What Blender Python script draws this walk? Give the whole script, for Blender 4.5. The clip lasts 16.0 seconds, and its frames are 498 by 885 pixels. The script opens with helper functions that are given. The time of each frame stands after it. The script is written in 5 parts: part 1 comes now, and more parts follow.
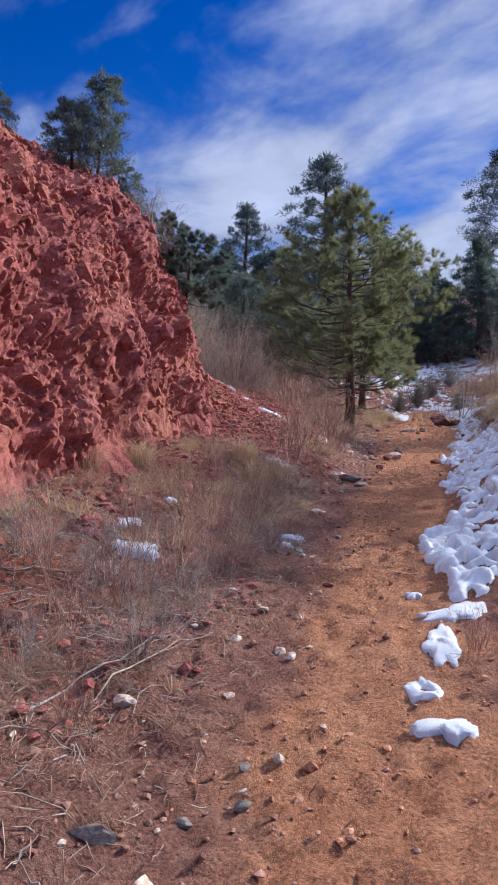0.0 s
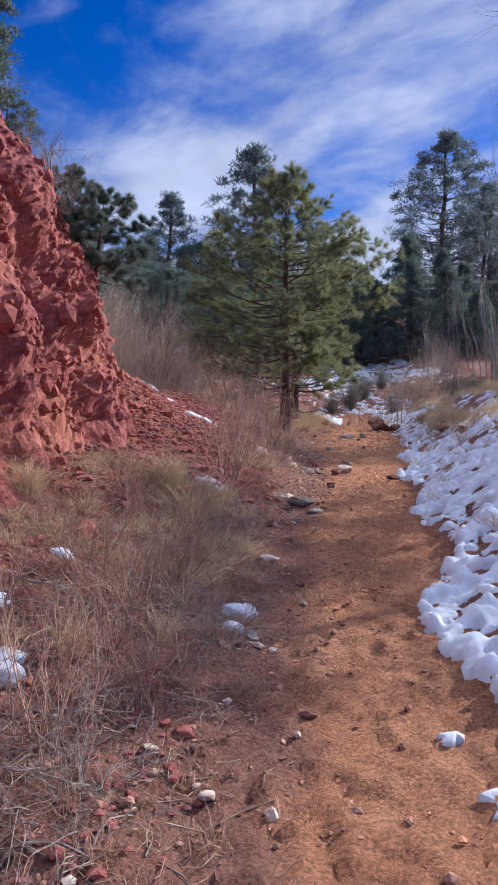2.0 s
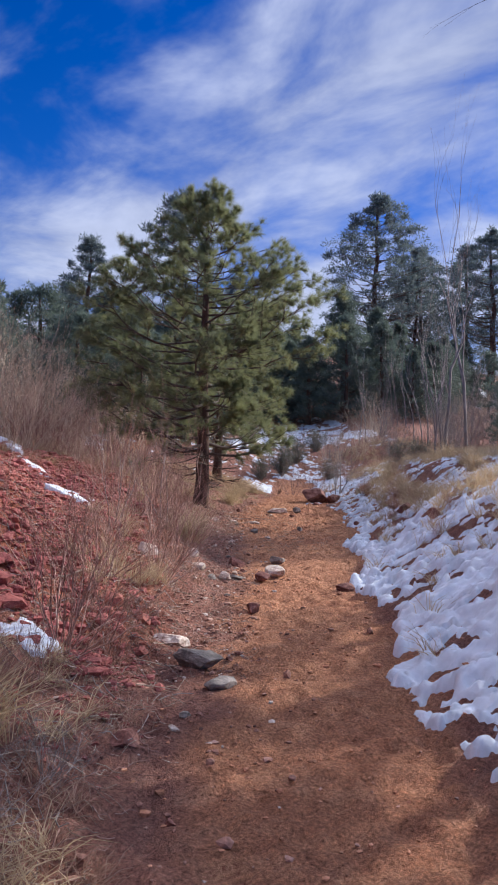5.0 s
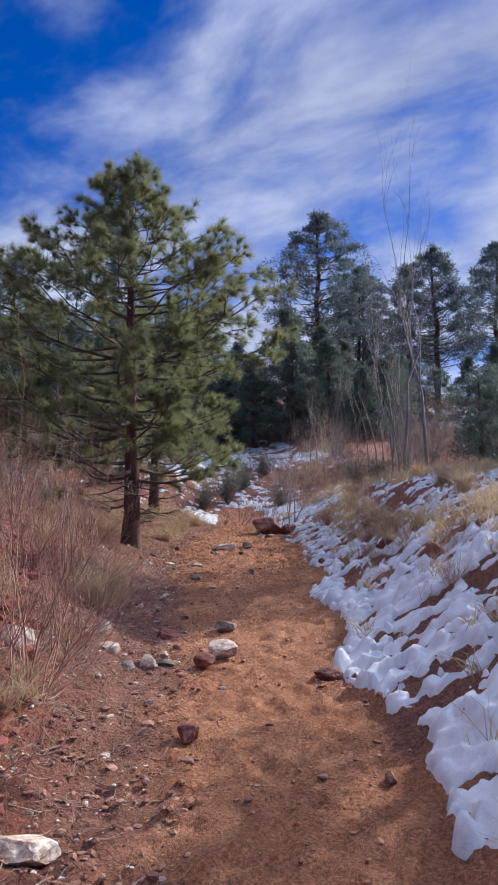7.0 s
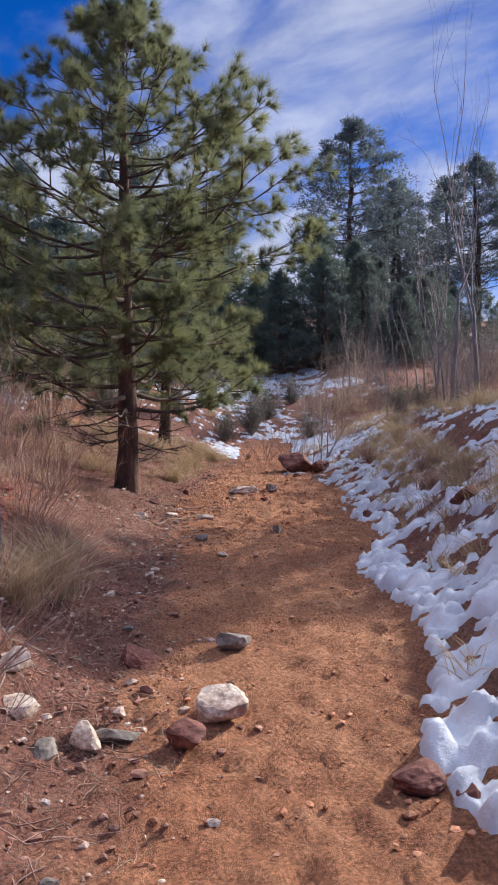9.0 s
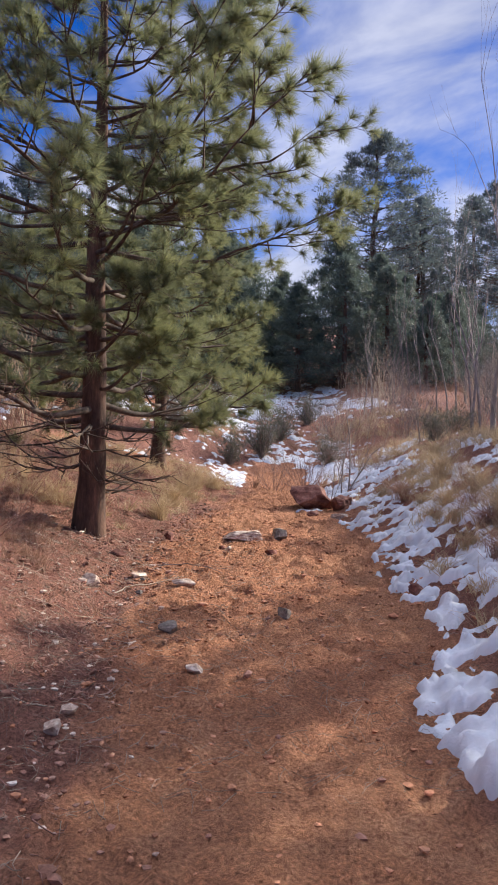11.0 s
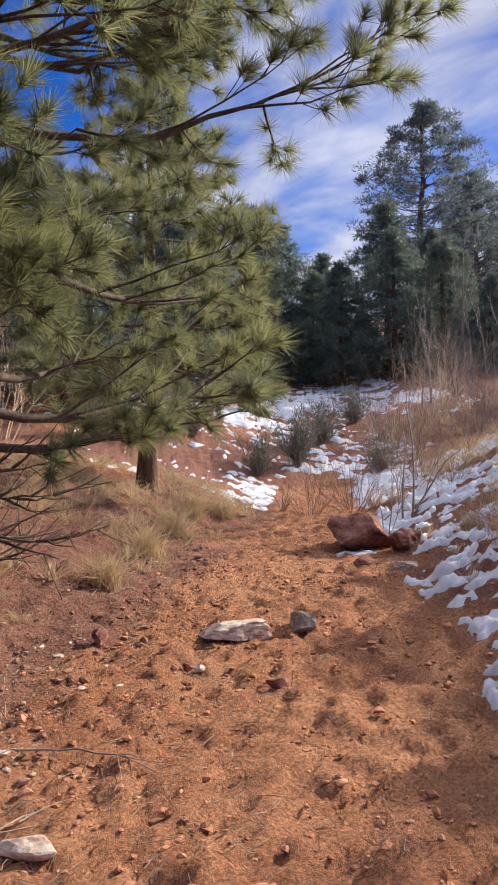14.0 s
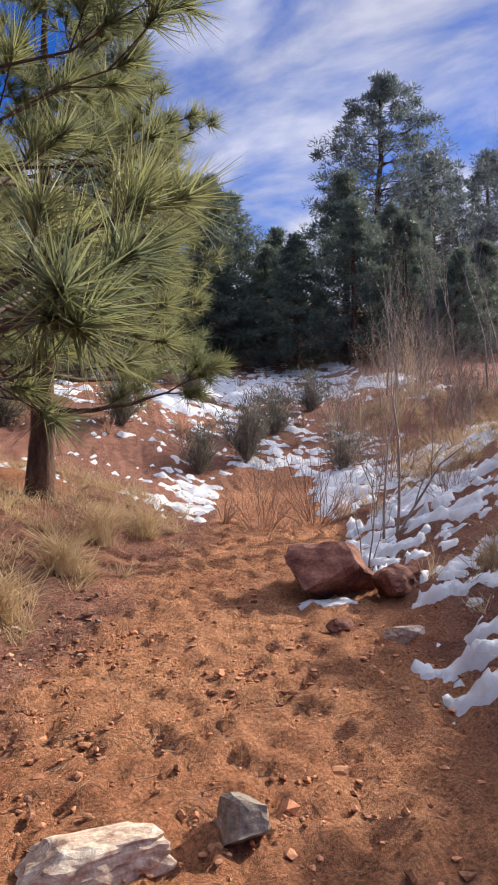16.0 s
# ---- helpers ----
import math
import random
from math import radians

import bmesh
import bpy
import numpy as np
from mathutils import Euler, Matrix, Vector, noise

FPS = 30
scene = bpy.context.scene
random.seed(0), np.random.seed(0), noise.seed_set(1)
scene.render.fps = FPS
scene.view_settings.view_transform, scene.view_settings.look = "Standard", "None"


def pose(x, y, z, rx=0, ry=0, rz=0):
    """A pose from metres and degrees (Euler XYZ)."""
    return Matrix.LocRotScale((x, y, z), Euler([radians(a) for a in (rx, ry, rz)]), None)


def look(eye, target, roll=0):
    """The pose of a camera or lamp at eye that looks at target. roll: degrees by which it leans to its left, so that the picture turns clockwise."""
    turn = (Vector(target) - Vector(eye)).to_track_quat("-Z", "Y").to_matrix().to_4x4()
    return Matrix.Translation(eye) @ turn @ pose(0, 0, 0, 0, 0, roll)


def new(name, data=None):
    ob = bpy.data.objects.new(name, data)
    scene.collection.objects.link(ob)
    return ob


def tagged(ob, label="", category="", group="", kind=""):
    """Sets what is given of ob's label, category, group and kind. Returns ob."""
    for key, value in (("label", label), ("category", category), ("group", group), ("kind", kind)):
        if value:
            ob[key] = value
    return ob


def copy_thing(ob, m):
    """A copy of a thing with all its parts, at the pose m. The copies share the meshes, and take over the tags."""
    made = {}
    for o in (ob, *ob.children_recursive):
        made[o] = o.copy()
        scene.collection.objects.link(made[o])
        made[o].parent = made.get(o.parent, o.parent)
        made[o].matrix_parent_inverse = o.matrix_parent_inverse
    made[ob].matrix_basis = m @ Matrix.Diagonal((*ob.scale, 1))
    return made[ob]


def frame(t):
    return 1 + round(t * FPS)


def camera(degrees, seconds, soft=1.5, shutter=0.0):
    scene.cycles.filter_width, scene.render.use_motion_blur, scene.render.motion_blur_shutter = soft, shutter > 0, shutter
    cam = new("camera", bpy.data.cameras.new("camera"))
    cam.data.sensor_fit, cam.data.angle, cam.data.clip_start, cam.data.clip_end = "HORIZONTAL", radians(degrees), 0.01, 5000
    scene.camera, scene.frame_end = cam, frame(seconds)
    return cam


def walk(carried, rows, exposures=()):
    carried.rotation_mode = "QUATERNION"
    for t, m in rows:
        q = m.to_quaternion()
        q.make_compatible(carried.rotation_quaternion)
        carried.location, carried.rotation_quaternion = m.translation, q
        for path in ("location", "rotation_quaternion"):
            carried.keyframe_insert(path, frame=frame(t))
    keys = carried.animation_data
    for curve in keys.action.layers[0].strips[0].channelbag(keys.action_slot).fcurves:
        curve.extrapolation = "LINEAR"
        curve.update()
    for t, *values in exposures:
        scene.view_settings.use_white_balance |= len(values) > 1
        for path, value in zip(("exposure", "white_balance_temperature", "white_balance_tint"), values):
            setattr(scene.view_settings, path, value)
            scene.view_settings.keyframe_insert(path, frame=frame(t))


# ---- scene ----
cam = camera(37.6, 16.0, soft=1.9)
METRES, EYE, TILT, LEAN, TURN = 19.0, 1.5, -2.0, 0.0, 0.0
ROWS = [
    (0.0, 0.0, 0.0, 0.0, -0.0, 0.0, -0.0),
    (0.5, -0.0001, 0.0267, 0.0036, -1.83, -1.18, -0.36),
    (1.0, -0.0037, 0.0546, 0.0062, -4.0, -1.72, -0.41),
    (1.5, -0.0028, 0.0836, 0.0074, -5.44, -1.36, -0.35),
    (2.0, -0.0019, 0.1105, 0.0092, -6.07, -0.05, -0.38),
    (2.5, 0.0033, 0.1381, 0.0138, -5.71, 1.47, -0.47),
    (3.0, 0.0101, 0.1679, 0.0183, -5.14, 3.05, -0.67),
    (3.5, 0.0138, 0.2011, 0.019, -4.84, 3.54, -0.93),
    (4.0, 0.0256, 0.2308, 0.0207, -6.7, 3.41, -1.01),
    (4.5, 0.0329, 0.2582, 0.0223, -9.18, 3.95, -1.12),
    (5.0, 0.0406, 0.2894, 0.0264, -11.53, 4.67, -1.01),
    (7.5, 0.0788, 0.4444, 0.0367, -15.82, 6.86, 1.29),
    (8.0, 0.0863, 0.4758, 0.0404, -14.45, 5.9, 2.23),
    (8.5, 0.0947, 0.5074, 0.0414, -14.04, 3.61, 1.54),
    (9.0, 0.1077, 0.5371, 0.042, -13.58, 1.19, 0.85),
    (9.5, 0.1193, 0.5648, 0.0423, -12.56, -0.18, 0.41),
    (12.0, 0.1598, 0.7215, 0.0586, -13.16, 4.98, -1.77),
    (12.5, 0.1714, 0.7517, 0.0596, -13.15, 5.28, -0.13),
    (13.0, 0.1794, 0.7822, 0.0598, -10.59, 3.68, 0.17),
    (13.5, 0.191, 0.8109, 0.0625, -9.45, 2.45, 0.72),
    (14.0, 0.2012, 0.838, 0.0671, -8.68, 2.6, 0.45),
    (14.5, 0.2065, 0.8685, 0.0706, -8.75, 2.26, 0.19),
    (15.0, 0.2126, 0.8998, 0.0712, -9.48, 1.54, 0.08),
    (15.5, 0.2178, 0.9306, 0.0748, -11.08, 0.95, 0.16),
    (16.0, 0.2309, 0.9609, 0.0762, -12.48, 1.52, 0.19),
]
EXPOSURES = [(0.0, 0.38, 5750, 10), (2.0, 0.48, 5750, 10), (3.5, 0.56, 5900, 10), (5.0, 0.48, 5950, 10), (7.5, 0.38, 5900, 10), (9.5, 0.54, 6250, 10), (12.0, 0.79, 6700, 10), (16.0, 0.72, 6950, 10)]
walk(cam, [(t, pose(0, 0, EYE, TILT, LEAN, TURN) @ pose(METRES * x, METRES * y, METRES * z, 90 + pitch, roll, yaw)) for t, x, y, z, yaw, pitch, roll in ROWS],
     exposures=EXPOSURES)

# ---- light ----
SUN_AZ, SUN_EL = radians(62.0), radians(27.0)
SUN_DIR = Vector((math.sin(SUN_AZ) * math.cos(SUN_EL), math.cos(SUN_AZ) * math.cos(SUN_EL), math.sin(SUN_EL)))


def build_world():
    w = bpy.data.worlds.new("sky")
    scene.world = w
    w.use_nodes = True
    nt = w.node_tree
    nt.nodes.clear()
    N, L = nt.nodes.new, nt.links.new
    out, bg = N("ShaderNodeOutputWorld"), N("ShaderNodeBackground")
    sky = N("ShaderNodeTexSky")
    sky.sky_type, sky.sun_disc = "NISHITA", False
    sky.sun_elevation, sky.sun_rotation = SUN_EL, SUN_AZ
    sky.altitude, sky.air_density, sky.dust_density, sky.ozone_density = 2200, 1.0, 0.3, 3.0
    sat = N("ShaderNodeHueSaturation")
    sat.inputs["Saturation"].default_value = 1.36
    sat.inputs["Value"].default_value = 0.64
    sat.inputs["Hue"].default_value = 0.520
    L(sky.outputs[0], sat.inputs["Color"])
    # thin cirrus on a high plane
    tc, sep = N("ShaderNodeTexCoord"), N("ShaderNodeSeparateXYZ")
    L(tc.outputs["Generated"], sep.inputs[0])

    def op(kind, a, b=None, clamp=False):
        n = N("ShaderNodeMath")
        n.operation, n.use_clamp = kind, clamp
        if kind == "MULTIPLY_ADD":
            n.inputs[2].default_value = 0.35
        for i, v in enumerate((a, b)):
            if v is None:
                continue
            if isinstance(v, (int, float)):
                n.inputs[i].default_value = v
            else:
                L(v, n.inputs[i])
        return n.outputs[0]

    zz = op("ADD", op("MAXIMUM", sep.outputs[2], 0.0), 0.16)
    px, py = op("DIVIDE", sep.outputs[0], zz), op("DIVIDE", sep.outputs[1], zz)
    com = N("ShaderNodeCombineXYZ")
    L(px, com.inputs[0]), L(py, com.inputs[1])
    mp = N("ShaderNodeMapping")
    mp.vector_type = "TEXTURE"
    mp.inputs["Rotation"].default_value = (0, 0, radians(123))
    mp.inputs["Scale"].default_value = (1.4, 1.0, 1.0)
    L(com.outputs[0], mp.inputs[0])
    n1, n2 = N("ShaderNodeTexNoise"), N("ShaderNodeTexNoise")
    for n, s, d, dist in ((n1, 1.1, 6, 0.3), (n2, 3.0, 6, 0.35)):
        n.inputs["Scale"].default_value, n.inputs["Detail"].default_value = s, d
        n.inputs["Roughness"].default_value, n.inputs["Distortion"].default_value = 0.56, dist
        L(mp.outputs[0], n.inputs["Vector"])
    # cover grows towards the sun's side of the sky
    across = op("ADD", op("MULTIPLY", px, 0.82), op("MULTIPLY", py, 0.54))
    cr = N("ShaderNodeMapRange")
    cr.interpolation_type = "SMOOTHSTEP"
    for key, v in (("From Min", 0.35), ("From Max", 1.35), ("To Min", -0.01), ("To Max", 0.26)):
        cr.inputs[key].default_value = v
    L(across, cr.inputs["Value"])
    # thicker veil added out of view overhead and round the sun, brightened as fill
    def ease(v, lo, hi, to):
        n = N("ShaderNodeMapRange")
        n.interpolation_type = "SMOOTHSTEP"
        for key, val in (("From Min", lo), ("From Max", hi), ("To Min", 0.0), ("To Max", to)):
            n.inputs[key].default_value = val
        L(v, n.inputs["Value"])
        return n.outputs[0]

    dot = N("ShaderNodeVectorMath")
    dot.operation = "DOT_PRODUCT"
    L(tc.outputs["Generated"], dot.inputs[0])
    dot.inputs[1].default_value = tuple(SUN_DIR)
    cover = op("ADD", cr.outputs[0], op("ADD", ease(sep.outputs[2], 0.55, 0.85, 0.35), ease(dot.outputs["Value"], 0.9, 0.99, 0.3)))
    # brighter overhead to lift the shade, and near the sun by forward scatter
    glow = op("ADD", op("ADD", 2.9, ease(sep.outputs[2], 0.55, 0.9, 4.2)), ease(dot.outputs["Value"], 0.92, 1.0, 9.0))
    raw = op("ADD", op("ADD", op("MULTIPLY", n1.outputs[0], 0.85), op("MULTIPLY", n2.outputs[0], 0.60)), cover)
    rng = N("ShaderNodeMapRange")
    rng.interpolation_type = "SMOOTHSTEP"
    rng.inputs["From Min"].default_value, rng.inputs["From Max"].default_value = 0.74, 1.06
    rng.inputs["To Max"].default_value = 0.92
    L(raw, rng.inputs["Value"])
    mix = N("ShaderNodeMix")
    mix.data_type = "RGBA"
    L(rng.outputs[0], mix.inputs["Factor"])
    L(sat.outputs[0], mix.inputs["A"])
    tint = N("ShaderNodeVectorMath")
    tint.operation = "SCALE"
    tint.inputs[0].default_value = (0.89, 0.94, 1.17)
    L(op("MULTIPLY", glow, op("MULTIPLY_ADD", n2.outputs[0], 1.3)), tint.inputs["Scale"])
    L(tint.outputs[0], mix.inputs["B"])
    L(mix.outputs["Result"], bg.inputs["Color"])
    bg.inputs["Strength"].default_value = 0.15
    L(bg.outputs[0], out.inputs[0])
    sun = bpy.data.lights.new("sun", "SUN")
    sun.energy, sun.angle, sun.color = 4.9, radians(0.6), (1.0, 0.93, 0.82)
    ob = new("sun", sun)
    ob.matrix_world = look(tuple(SUN_DIR * 60), (0, 0, 0))


build_world()


# ---- materials ----
def base_mat(name):
    m = bpy.data.materials.new(name)
    m.use_nodes = True
    nt = m.node_tree
    return m, nt, nt.nodes.new, nt.links.new, nt.nodes["Principled BSDF"]


def noise_tex(nt, scale, detail=5, rough=0.6, vec=None, stretch=None, distortion=0.0):
    n = nt.nodes.new("ShaderNodeTexNoise")
    n.inputs["Scale"].default_value, n.inputs["Detail"].default_value = scale, detail
    n.inputs["Roughness"].default_value, n.inputs["Distortion"].default_value = rough, distortion
    if vec is None:
        tc = nt.nodes.new("ShaderNodeTexCoord")
        vec = tc.outputs["Object"]
    if stretch:
        mp = nt.nodes.new("ShaderNodeMapping")
        mp.inputs["Scale"].default_value = stretch
        nt.links.new(vec, mp.inputs[0])
        vec = mp.outputs[0]
    nt.links.new(vec, n.inputs["Vector"])
    return n.outputs[0]


def ramp(nt, fac, stops):
    r = nt.nodes.new("ShaderNodeValToRGB")
    e = r.color_ramp.elements
    while len(e) < len(stops):
        e.new(0.5)
    for el, (p, c) in zip(e, stops):
        el.position, el.color = p, (*c, 1)
    nt.links.new(fac, r.inputs[0])
    return r.outputs[0]


def mixc(nt, fac, a, b, blend="MIX"):
    m = nt.nodes.new("ShaderNodeMix")
    m.data_type, m.blend_type = "RGBA", blend
    for v, key in ((fac, "Factor"), (a, "A"), (b, "B")):
        s = m.inputs[key]
        if isinstance(v, (int, float)):
            s.default_value = v
        elif isinstance(v, tuple):
            s.default_value = (*v, 1)
        else:
            nt.links.new(v, s)
    return m.outputs["Result"]


def bump(nt, bsdf, h, strength, dist):
    b = nt.nodes.new("ShaderNodeBump")
    b.inputs["Strength"].default_value, b.inputs["Distance"].default_value = strength, dist
    nt.links.new(h, b.inputs["Height"])
    nt.links.new(b.outputs[0], bsdf.inputs["Normal"])


def grain_mat(name, dark, mid, light, big=1.5, fine=30, rough=0.9, relief=0.01, island=0.0, stretch=None, objrand=0.0):
    m, nt, N, L, p = base_mat(name)
    a = noise_tex(nt, big, 4, 0.6, stretch=stretch)
    b = noise_tex(nt, fine, 6, 0.65, stretch=stretch)
    col = ramp(nt, a, [(0.28, dark), (0.5, mid), (0.74, light)])
    col = mixc(nt, 0.75, col, ramp(nt, b, [(0.25, (0.25, 0.25, 0.25)), (0.5, (0.52, 0.52, 0.52)), (0.75, (0.9, 0.88, 0.86))]), "OVERLAY")
    for amount, kind, key in ((island, "ShaderNodeNewGeometry", "Random Per Island"), (objrand, "ShaderNodeObjectInfo", "Random")):
        if amount:
            g = N(kind)
            r = ramp(nt, g.outputs[key], [(0.0, (1 - amount,) * 3), (1.0, (1 + amount * 0.5,) * 3)])
            col = mixc(nt, 1.0, col, r, "MULTIPLY")
    L(col, p.inputs["Base Color"])
    p.inputs["Roughness"].default_value = rough
    p.inputs["Specular IOR Level"].default_value = 0.25
    bump(nt, p, b, 0.6, relief)
    return m


def leaf_mat(name, dark, light, trans=0.35, rough=0.55):
    m, nt, N, L, p = base_mat(name)
    g = N("ShaderNodeNewGeometry")
    n = noise_tex(nt, 1.6, 3)
    col = mixc(nt, 0.5, ramp(nt, g.outputs["Random Per Island"], [(0.0, dark), (0.85, light), (1.0, tuple(v * 1.25 for v in light))]),
               ramp(nt, n, [(0.35, dark), (0.65, light)]))
    L(col, p.inputs["Base Color"])
    p.inputs["Roughness"].default_value = rough
    p.inputs["Specular IOR Level"].default_value = 0.35
    t = N("ShaderNodeBsdfTranslucent")
    L(col, t.inputs["Color"])
    mx = N("ShaderNodeMixShader")
    mx.inputs[0].default_value = trans
    L(p.outputs[0], mx.inputs[1]), L(t.outputs[0], mx.inputs[2])
    L(mx.outputs[0], nt.nodes["Material Output"].inputs[0])
    return m


def ground_mat():
    """Packed orange trail earth, dark red soil with needle litter, far dry grass; masks are mesh attributes."""
    m, nt, N, L, p = base_mat("earth")
    at = N("ShaderNodeAttribute")
    at.attribute_name = "trail"
    ar = N("ShaderNodeAttribute")
    ar.attribute_name = "rubble"
    big, mid, fine = noise_tex(nt, 0.9, 4), noise_tex(nt, 7, 6, 0.65), noise_tex(nt, 60, 6, 0.7)
    grit = noise_tex(nt, 190, 4, 0.75)
    trail = ramp(nt, mid, [(0.25, (0.31, 0.122, 0.064)), (0.5, (0.53, 0.235, 0.125)), (0.75, (0.65, 0.335, 0.19))])
    trail = mixc(nt, 0.35, trail, ramp(nt, big, [(0.35, (0.37, 0.145, 0.078)), (0.65, (0.58, 0.29, 0.155))]))
    soil = ramp(nt, mid, [(0.25, (0.14, 0.062, 0.048)), (0.5, (0.31, 0.14, 0.102)), (0.78, (0.46, 0.28, 0.20))])
    soil = mixc(nt, 0.5, soil, ramp(nt, big, [(0.35, (0.20, 0.095, 0.072)), (0.65, (0.36, 0.165, 0.115))]))
    red = ramp(nt, mid, [(0.25, (0.17, 0.05, 0.034)), (0.55, (0.36, 0.125, 0.075)), (0.8, (0.47, 0.21, 0.13))])
    col = mixc(nt, at.outputs["Fac"], mixc(nt, ar.outputs["Fac"], soil, red), trail)
    col = mixc(nt, 0.9, col, ramp(nt, fine, [(0.3, (0.14, 0.14, 0.14)), (0.5, (0.5, 0.5, 0.5)), (0.7, (0.9, 0.89, 0.87))]), "OVERLAY")
    L(col, p.inputs["Base Color"])
    p.inputs["Roughness"].default_value = 0.95
    p.inputs["Specular IOR Level"].default_value = 0.15
    h = N("ShaderNodeMath")
    h.operation = "ADD"
    L(fine, h.inputs[0])
    L(grit, h.inputs[1])
    h2 = N("ShaderNodeMath")
    h2.operation = "MULTIPLY_ADD"
    L(noise_tex(nt, 22, 5, 0.7), h2.inputs[0])
    h2.inputs[1].default_value = 1.6
    L(h.outputs[0], h2.inputs[2])
    bump(nt, p, h2.outputs[0], 0.9, 0.035)
    return m


def snow_mat():
    m, nt, N, L, p = base_mat("old_snow")
    a, b = noise_tex(nt, 5, 5), noise_tex(nt, 90, 5, 0.7)
    L(ramp(nt, a, [(0.25, (0.50, 0.50, 0.53)), (0.5, (0.63, 0.64, 0.67)), (0.75, (0.75, 0.75, 0.78))]), p.inputs["Base Color"])
    p.inputs["Roughness"].default_value = 0.9
    p.inputs["Specular IOR Level"].default_value = 0.2
    p.inputs["Subsurface Weight"].default_value = 0.15
    p.inputs["Subsurface Radius"].default_value = (0.02, 0.025, 0.03)
    bump(nt, p, b, 0.5, 0.018)
    return m


def cliff_mat():
    m, nt, N, L, p = base_mat("red_clay_rock")
    big, mid, fine = noise_tex(nt, 0.7, 5, distortion=0.6), noise_tex(nt, 4, 6, 0.65, stretch=(1, 1, 1.7)), noise_tex(nt, 32, 6, 0.7)
    col = ramp(nt, mid, [(0.24, (0.15, 0.040, 0.041)), (0.48, (0.32, 0.098, 0.080)), (0.62, (0.42, 0.155, 0.122)), (0.82, (0.56, 0.30, 0.24))])
    col = mixc(nt, 0.45, col, ramp(nt, big, [(0.32, (0.21, 0.056, 0.062)), (0.5, (0.33, 0.102, 0.084)), (0.68, (0.44, 0.19, 0.10))]))
    col = mixc(nt, 0.8, col, ramp(nt, fine, [(0.25, (0.22, 0.22, 0.22)), (0.5, (0.5, 0.5, 0.5)), (0.75, (0.85, 0.85, 0.85))]), "OVERLAY")
    L(col, p.inputs["Base Color"])
    p.inputs["Roughness"].default_value = 0.92
    p.inputs["Specular IOR Level"].default_value = 0.2
    h = N("ShaderNodeMath")
    h.operation = "ADD"
    L(mid, h.inputs[0]), L(fine, h.inputs[1])
    bump(nt, p, h.outputs[0], 0.7, 0.03)
    return m


EARTH, SNOW, CLIFF = ground_mat(), snow_mat(), cliff_mat()
BARK = grain_mat("pine_bark", (0.035, 0.022, 0.017), (0.09, 0.052, 0.038), (0.19, 0.105, 0.07), 9, 45, 0.95, 0.02, stretch=(1, 1, 0.25))
BRANCH = grain_mat("branch_bark", (0.04, 0.028, 0.022), (0.095, 0.068, 0.053), (0.17, 0.13, 0.10), 8, 40, 0.9, 0.006)
TWIG = grain_mat("bare_twig", (0.19, 0.095, 0.075), (0.36, 0.20, 0.155), (0.52, 0.35, 0.275), 3, 50, 0.8, 0.002, island=0.35)
GREYTWIG = grain_mat("grey_bare_wood", (0.16, 0.125, 0.11), (0.31, 0.255, 0.22), (0.50, 0.44, 0.39), 3, 40, 0.85, 0.003, island=0.3)
NEEDLE = leaf_mat("pine_needle", (0.100, 0.128, 0.085), (0.300, 0.302, 0.130), 0.58, 0.5)
# distance haze put into the next two foliage colours: lighter and bluer
HAZENEEDLE = leaf_mat("hazed_pine_foliage", (0.082, 0.112, 0.130), (0.165, 0.200, 0.185), 0.45)
JUNIPER = leaf_mat("juniper_foliage", (0.072, 0.102, 0.100), (0.150, 0.182, 0.135), 0.45)
GRASS = leaf_mat("dry_grass_blade", (0.38, 0.265, 0.145), (0.66, 0.51, 0.32), 0.35, 0.7)
BROWNGRASS = leaf_mat("brown_weed_blade", (0.25, 0.135, 0.092), (0.50, 0.315, 0.22), 0.35, 0.75)
SAGE = leaf_mat("sage_leaf", (0.10, 0.10, 0.075), (0.21, 0.205, 0.155), 0.25, 0.8)
PEBBLE = grain_mat("red_gravel", (0.17, 0.075, 0.055), (0.32, 0.16, 0.11), (0.48, 0.30, 0.22), 6, 60, 0.9, 0.004, island=0.4)
CRUMB = grain_mat("earth_crumb", (0.30, 0.12, 0.065), (0.47, 0.21, 0.115), (0.60, 0.31, 0.18), 6, 60, 0.95, 0.003, island=0.5)
ROCKRED = grain_mat("red_sandstone", (0.09, 0.034, 0.028), (0.20, 0.082, 0.06), (0.36, 0.18, 0.13), 6, 45, 0.9, 0.01, objrand=0.2)
ROCKPALE = grain_mat("pale_granite", (0.30, 0.18, 0.135), (0.57, 0.43, 0.335), (0.82, 0.71, 0.59), 14, 60, 0.85, 0.008, objrand=0.2)
ROCKGREY = grain_mat("grey_green_stone", (0.13, 0.108, 0.088), (0.23, 0.19, 0.158), (0.35, 0.30, 0.255), 7, 50, 0.85, 0.008, objrand=0.2)
OAKTWIG = grain_mat("tan_brush_twig", (0.40, 0.275, 0.19), (0.60, 0.45, 0.32), (0.76, 0.62, 0.46), 3, 50, 0.85, 0.002, island=0.3)
DUSKWOOD = grain_mat("dull_grey_bark", (0.12, 0.098, 0.095), (0.22, 0.185, 0.175), (0.34, 0.295, 0.275), 3, 40, 0.85, 0.003, island=0.3)
STRAW = grain_mat("dead_stick", (0.20, 0.14, 0.10), (0.38, 0.29, 0.21), (0.55, 0.46, 0.36), 5, 60, 0.85, 0.002, island=0.3)


